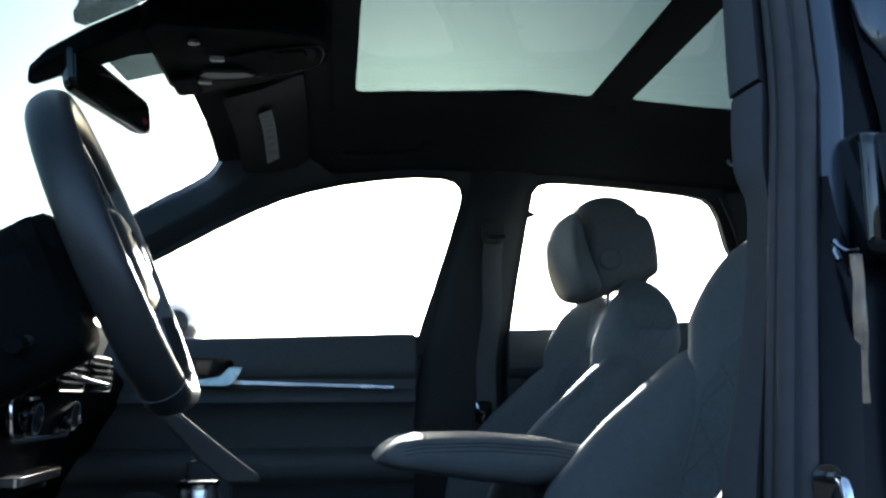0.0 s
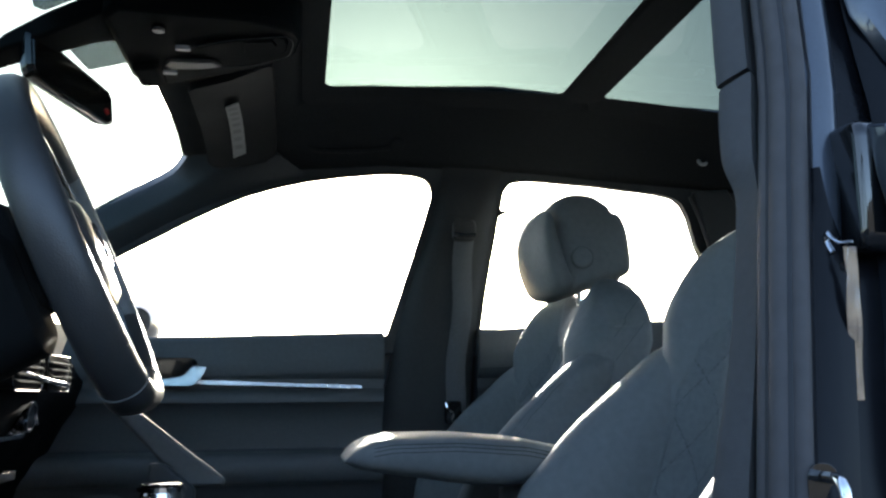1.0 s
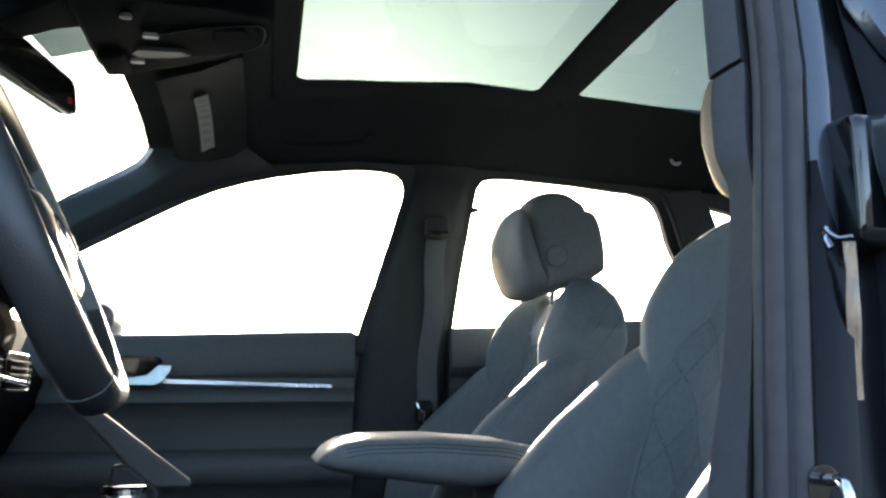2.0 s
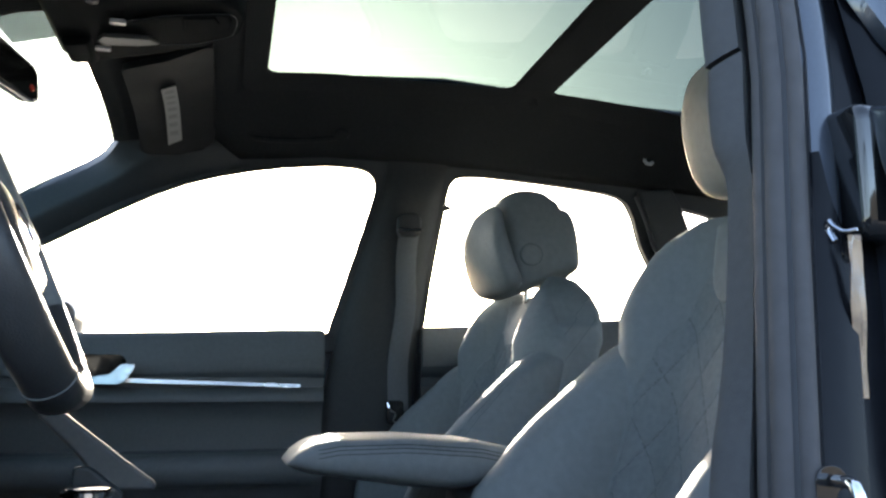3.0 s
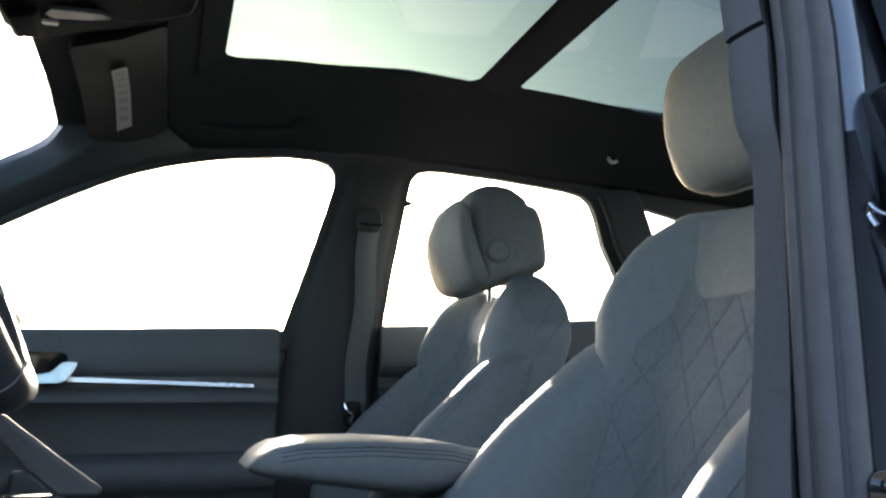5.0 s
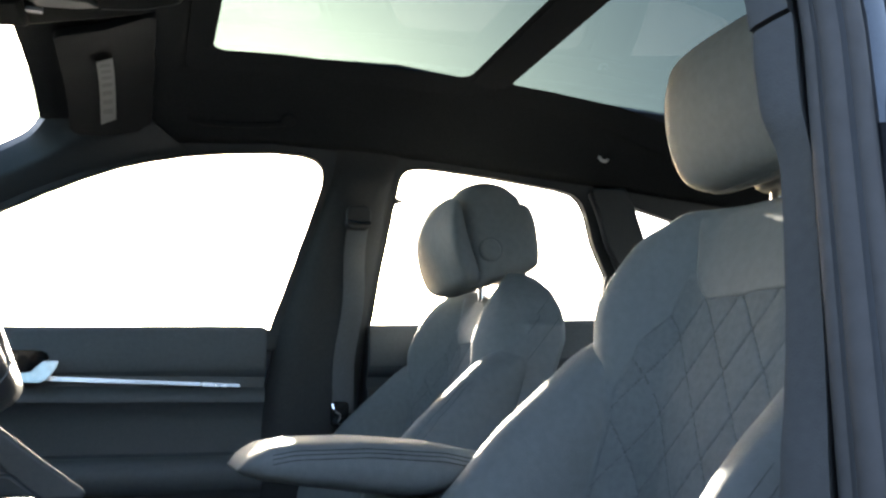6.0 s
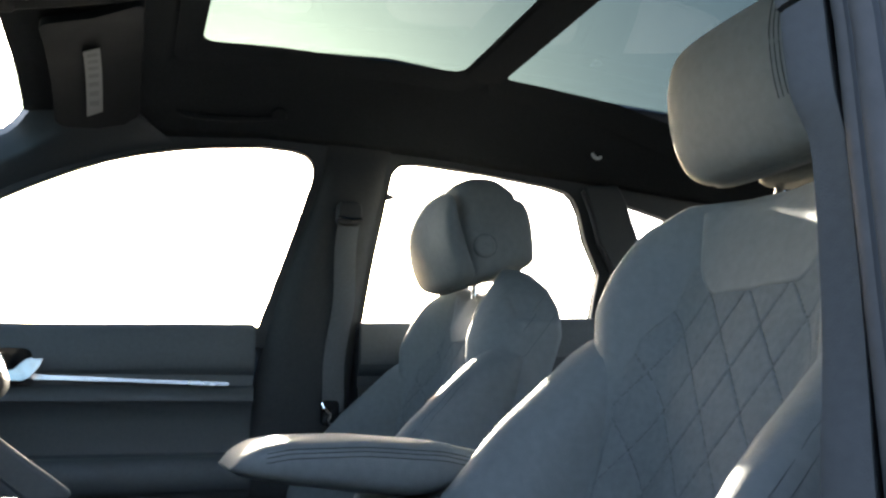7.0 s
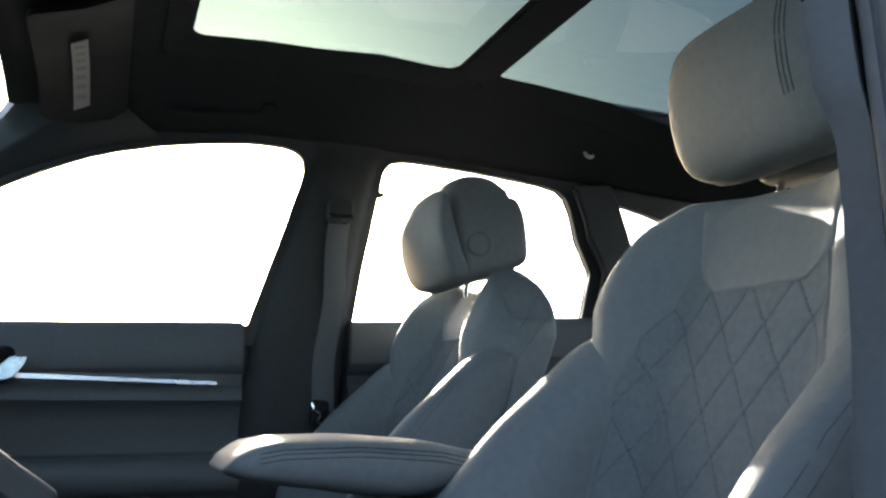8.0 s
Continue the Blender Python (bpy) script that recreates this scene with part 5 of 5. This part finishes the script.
for k in range(60):
    q = k / 59
    z = 0.992 - 0.096 * q
    x0 = -0.8488 + 0.0042 * q - 0.0008 * math.sin(q * 7) - 0.0022
    x1 = -0.8540 + 0.0055 * q ** 0.7 + 0.0005 * math.sin(q * 11)
    face = []
    for j in range(13):
        g = j / 12
        flute = 0.0016 * math.sin(g * 9 + 1.6 * math.sin(q * 4.2) + q * 2) + 0.0004 * math.sin(q * 13 + g * 4)
        face.append(Vector((x0 + (x1 - x0) * g, 0.2865 + 0.0035 * math.sin(math.pi * g) + flute - 0.004 * g * g, z)))
    foil.append(face + [Vector((x1, 0.2838, z)), Vector((x0, 0.2845, z))])
part("edge_trim", loft(foil), FOIL, rear_side_door, "bright crinkled strip on the door edge", sharp=70)
part("edge_curl", tube(spline([(-0.8405, 0.290, 0.990), (-0.8365, 0.291, 0.998), (-0.8385, 0.292, 1.003), (-0.842, 0.291, 0.999), (-0.848, 0.289, 0.995), (-0.855, 0.286, 0.995)], 22), lambda q: 0.0022 - 0.001 * q, n=8), FOIL, rear_side_door, "curled end of the bright strip")
part("window_pane", mirrored(slab(REAR_GLASS, lambda y, z: Vector((side_x(z) + 0.05, y, z)), lambda y, z: Vector((side_x(z) + 0.055, y, z)))), SIDE_GLASS, rear_side_door).visible_shadow = False


# ---- the driver's door, swung wide open ahead of the doorway ----
open_door = empty("door_4", (-0.86, 1.32, 0.4), "wide open dark blue driver's door with black panel", "car door", "", "structure")
SWING = radians(74)


def swung(u, d, z):
    """u along the door from its hinge, d towards the cabin side."""
    a = Vector((-math.sin(SWING), -math.cos(SWING), 0))
    b = Vector((math.cos(SWING), -math.sin(SWING), 0))
    return Vector((-0.86, 1.32, z)) + a * u + b * d


part("door_skin", slab(rounded(0.0, 1.02, 0.42, 1.02, 0.06), lambda u, z: swung(u, 0.0, z), lambda u, z: swung(u, -0.03 - 0.03 * math.sin((z - 0.4) / 0.62 * 3.1), z)), PAINT, open_door, bevel=0.006)
part("door_panel", slab(rounded(0.03, 0.99, 0.45, 1.03, 0.06), lambda u, z: swung(u, 0.05 + 0.04 * smooth(0.80, 0.70, z), z), lambda u, z: swung(u, 0.001, z)), PLASTIC, open_door, bevel=0.012)
UP = [(0.05, 1.02), (0.42, 1.28), (0.62, 1.37), (0.86, 1.42), (0.90, 1.40), (0.99, 1.02)]
UP_IN = [(0.14, 1.03), (0.44, 1.245), (0.64, 1.335), (0.84, 1.385), (0.93, 1.03)]
part("window_frame", slab(UP, lambda u, z: swung(u, 0.02 + 0.15 * (z - 1.02), z), lambda u, z: swung(u, -0.01 + 0.15 * (z - 1.02), z), (UP_IN,)), GLOSS_BLACK, open_door, bevel=0.004)
part("pane", slab(UP_IN, lambda u, z: swung(u, 0.006 + 0.15 * (z - 1.02), z), lambda u, z: swung(u, 0.002 + 0.15 * (z - 1.02), z)), SIDE_GLASS, open_door)
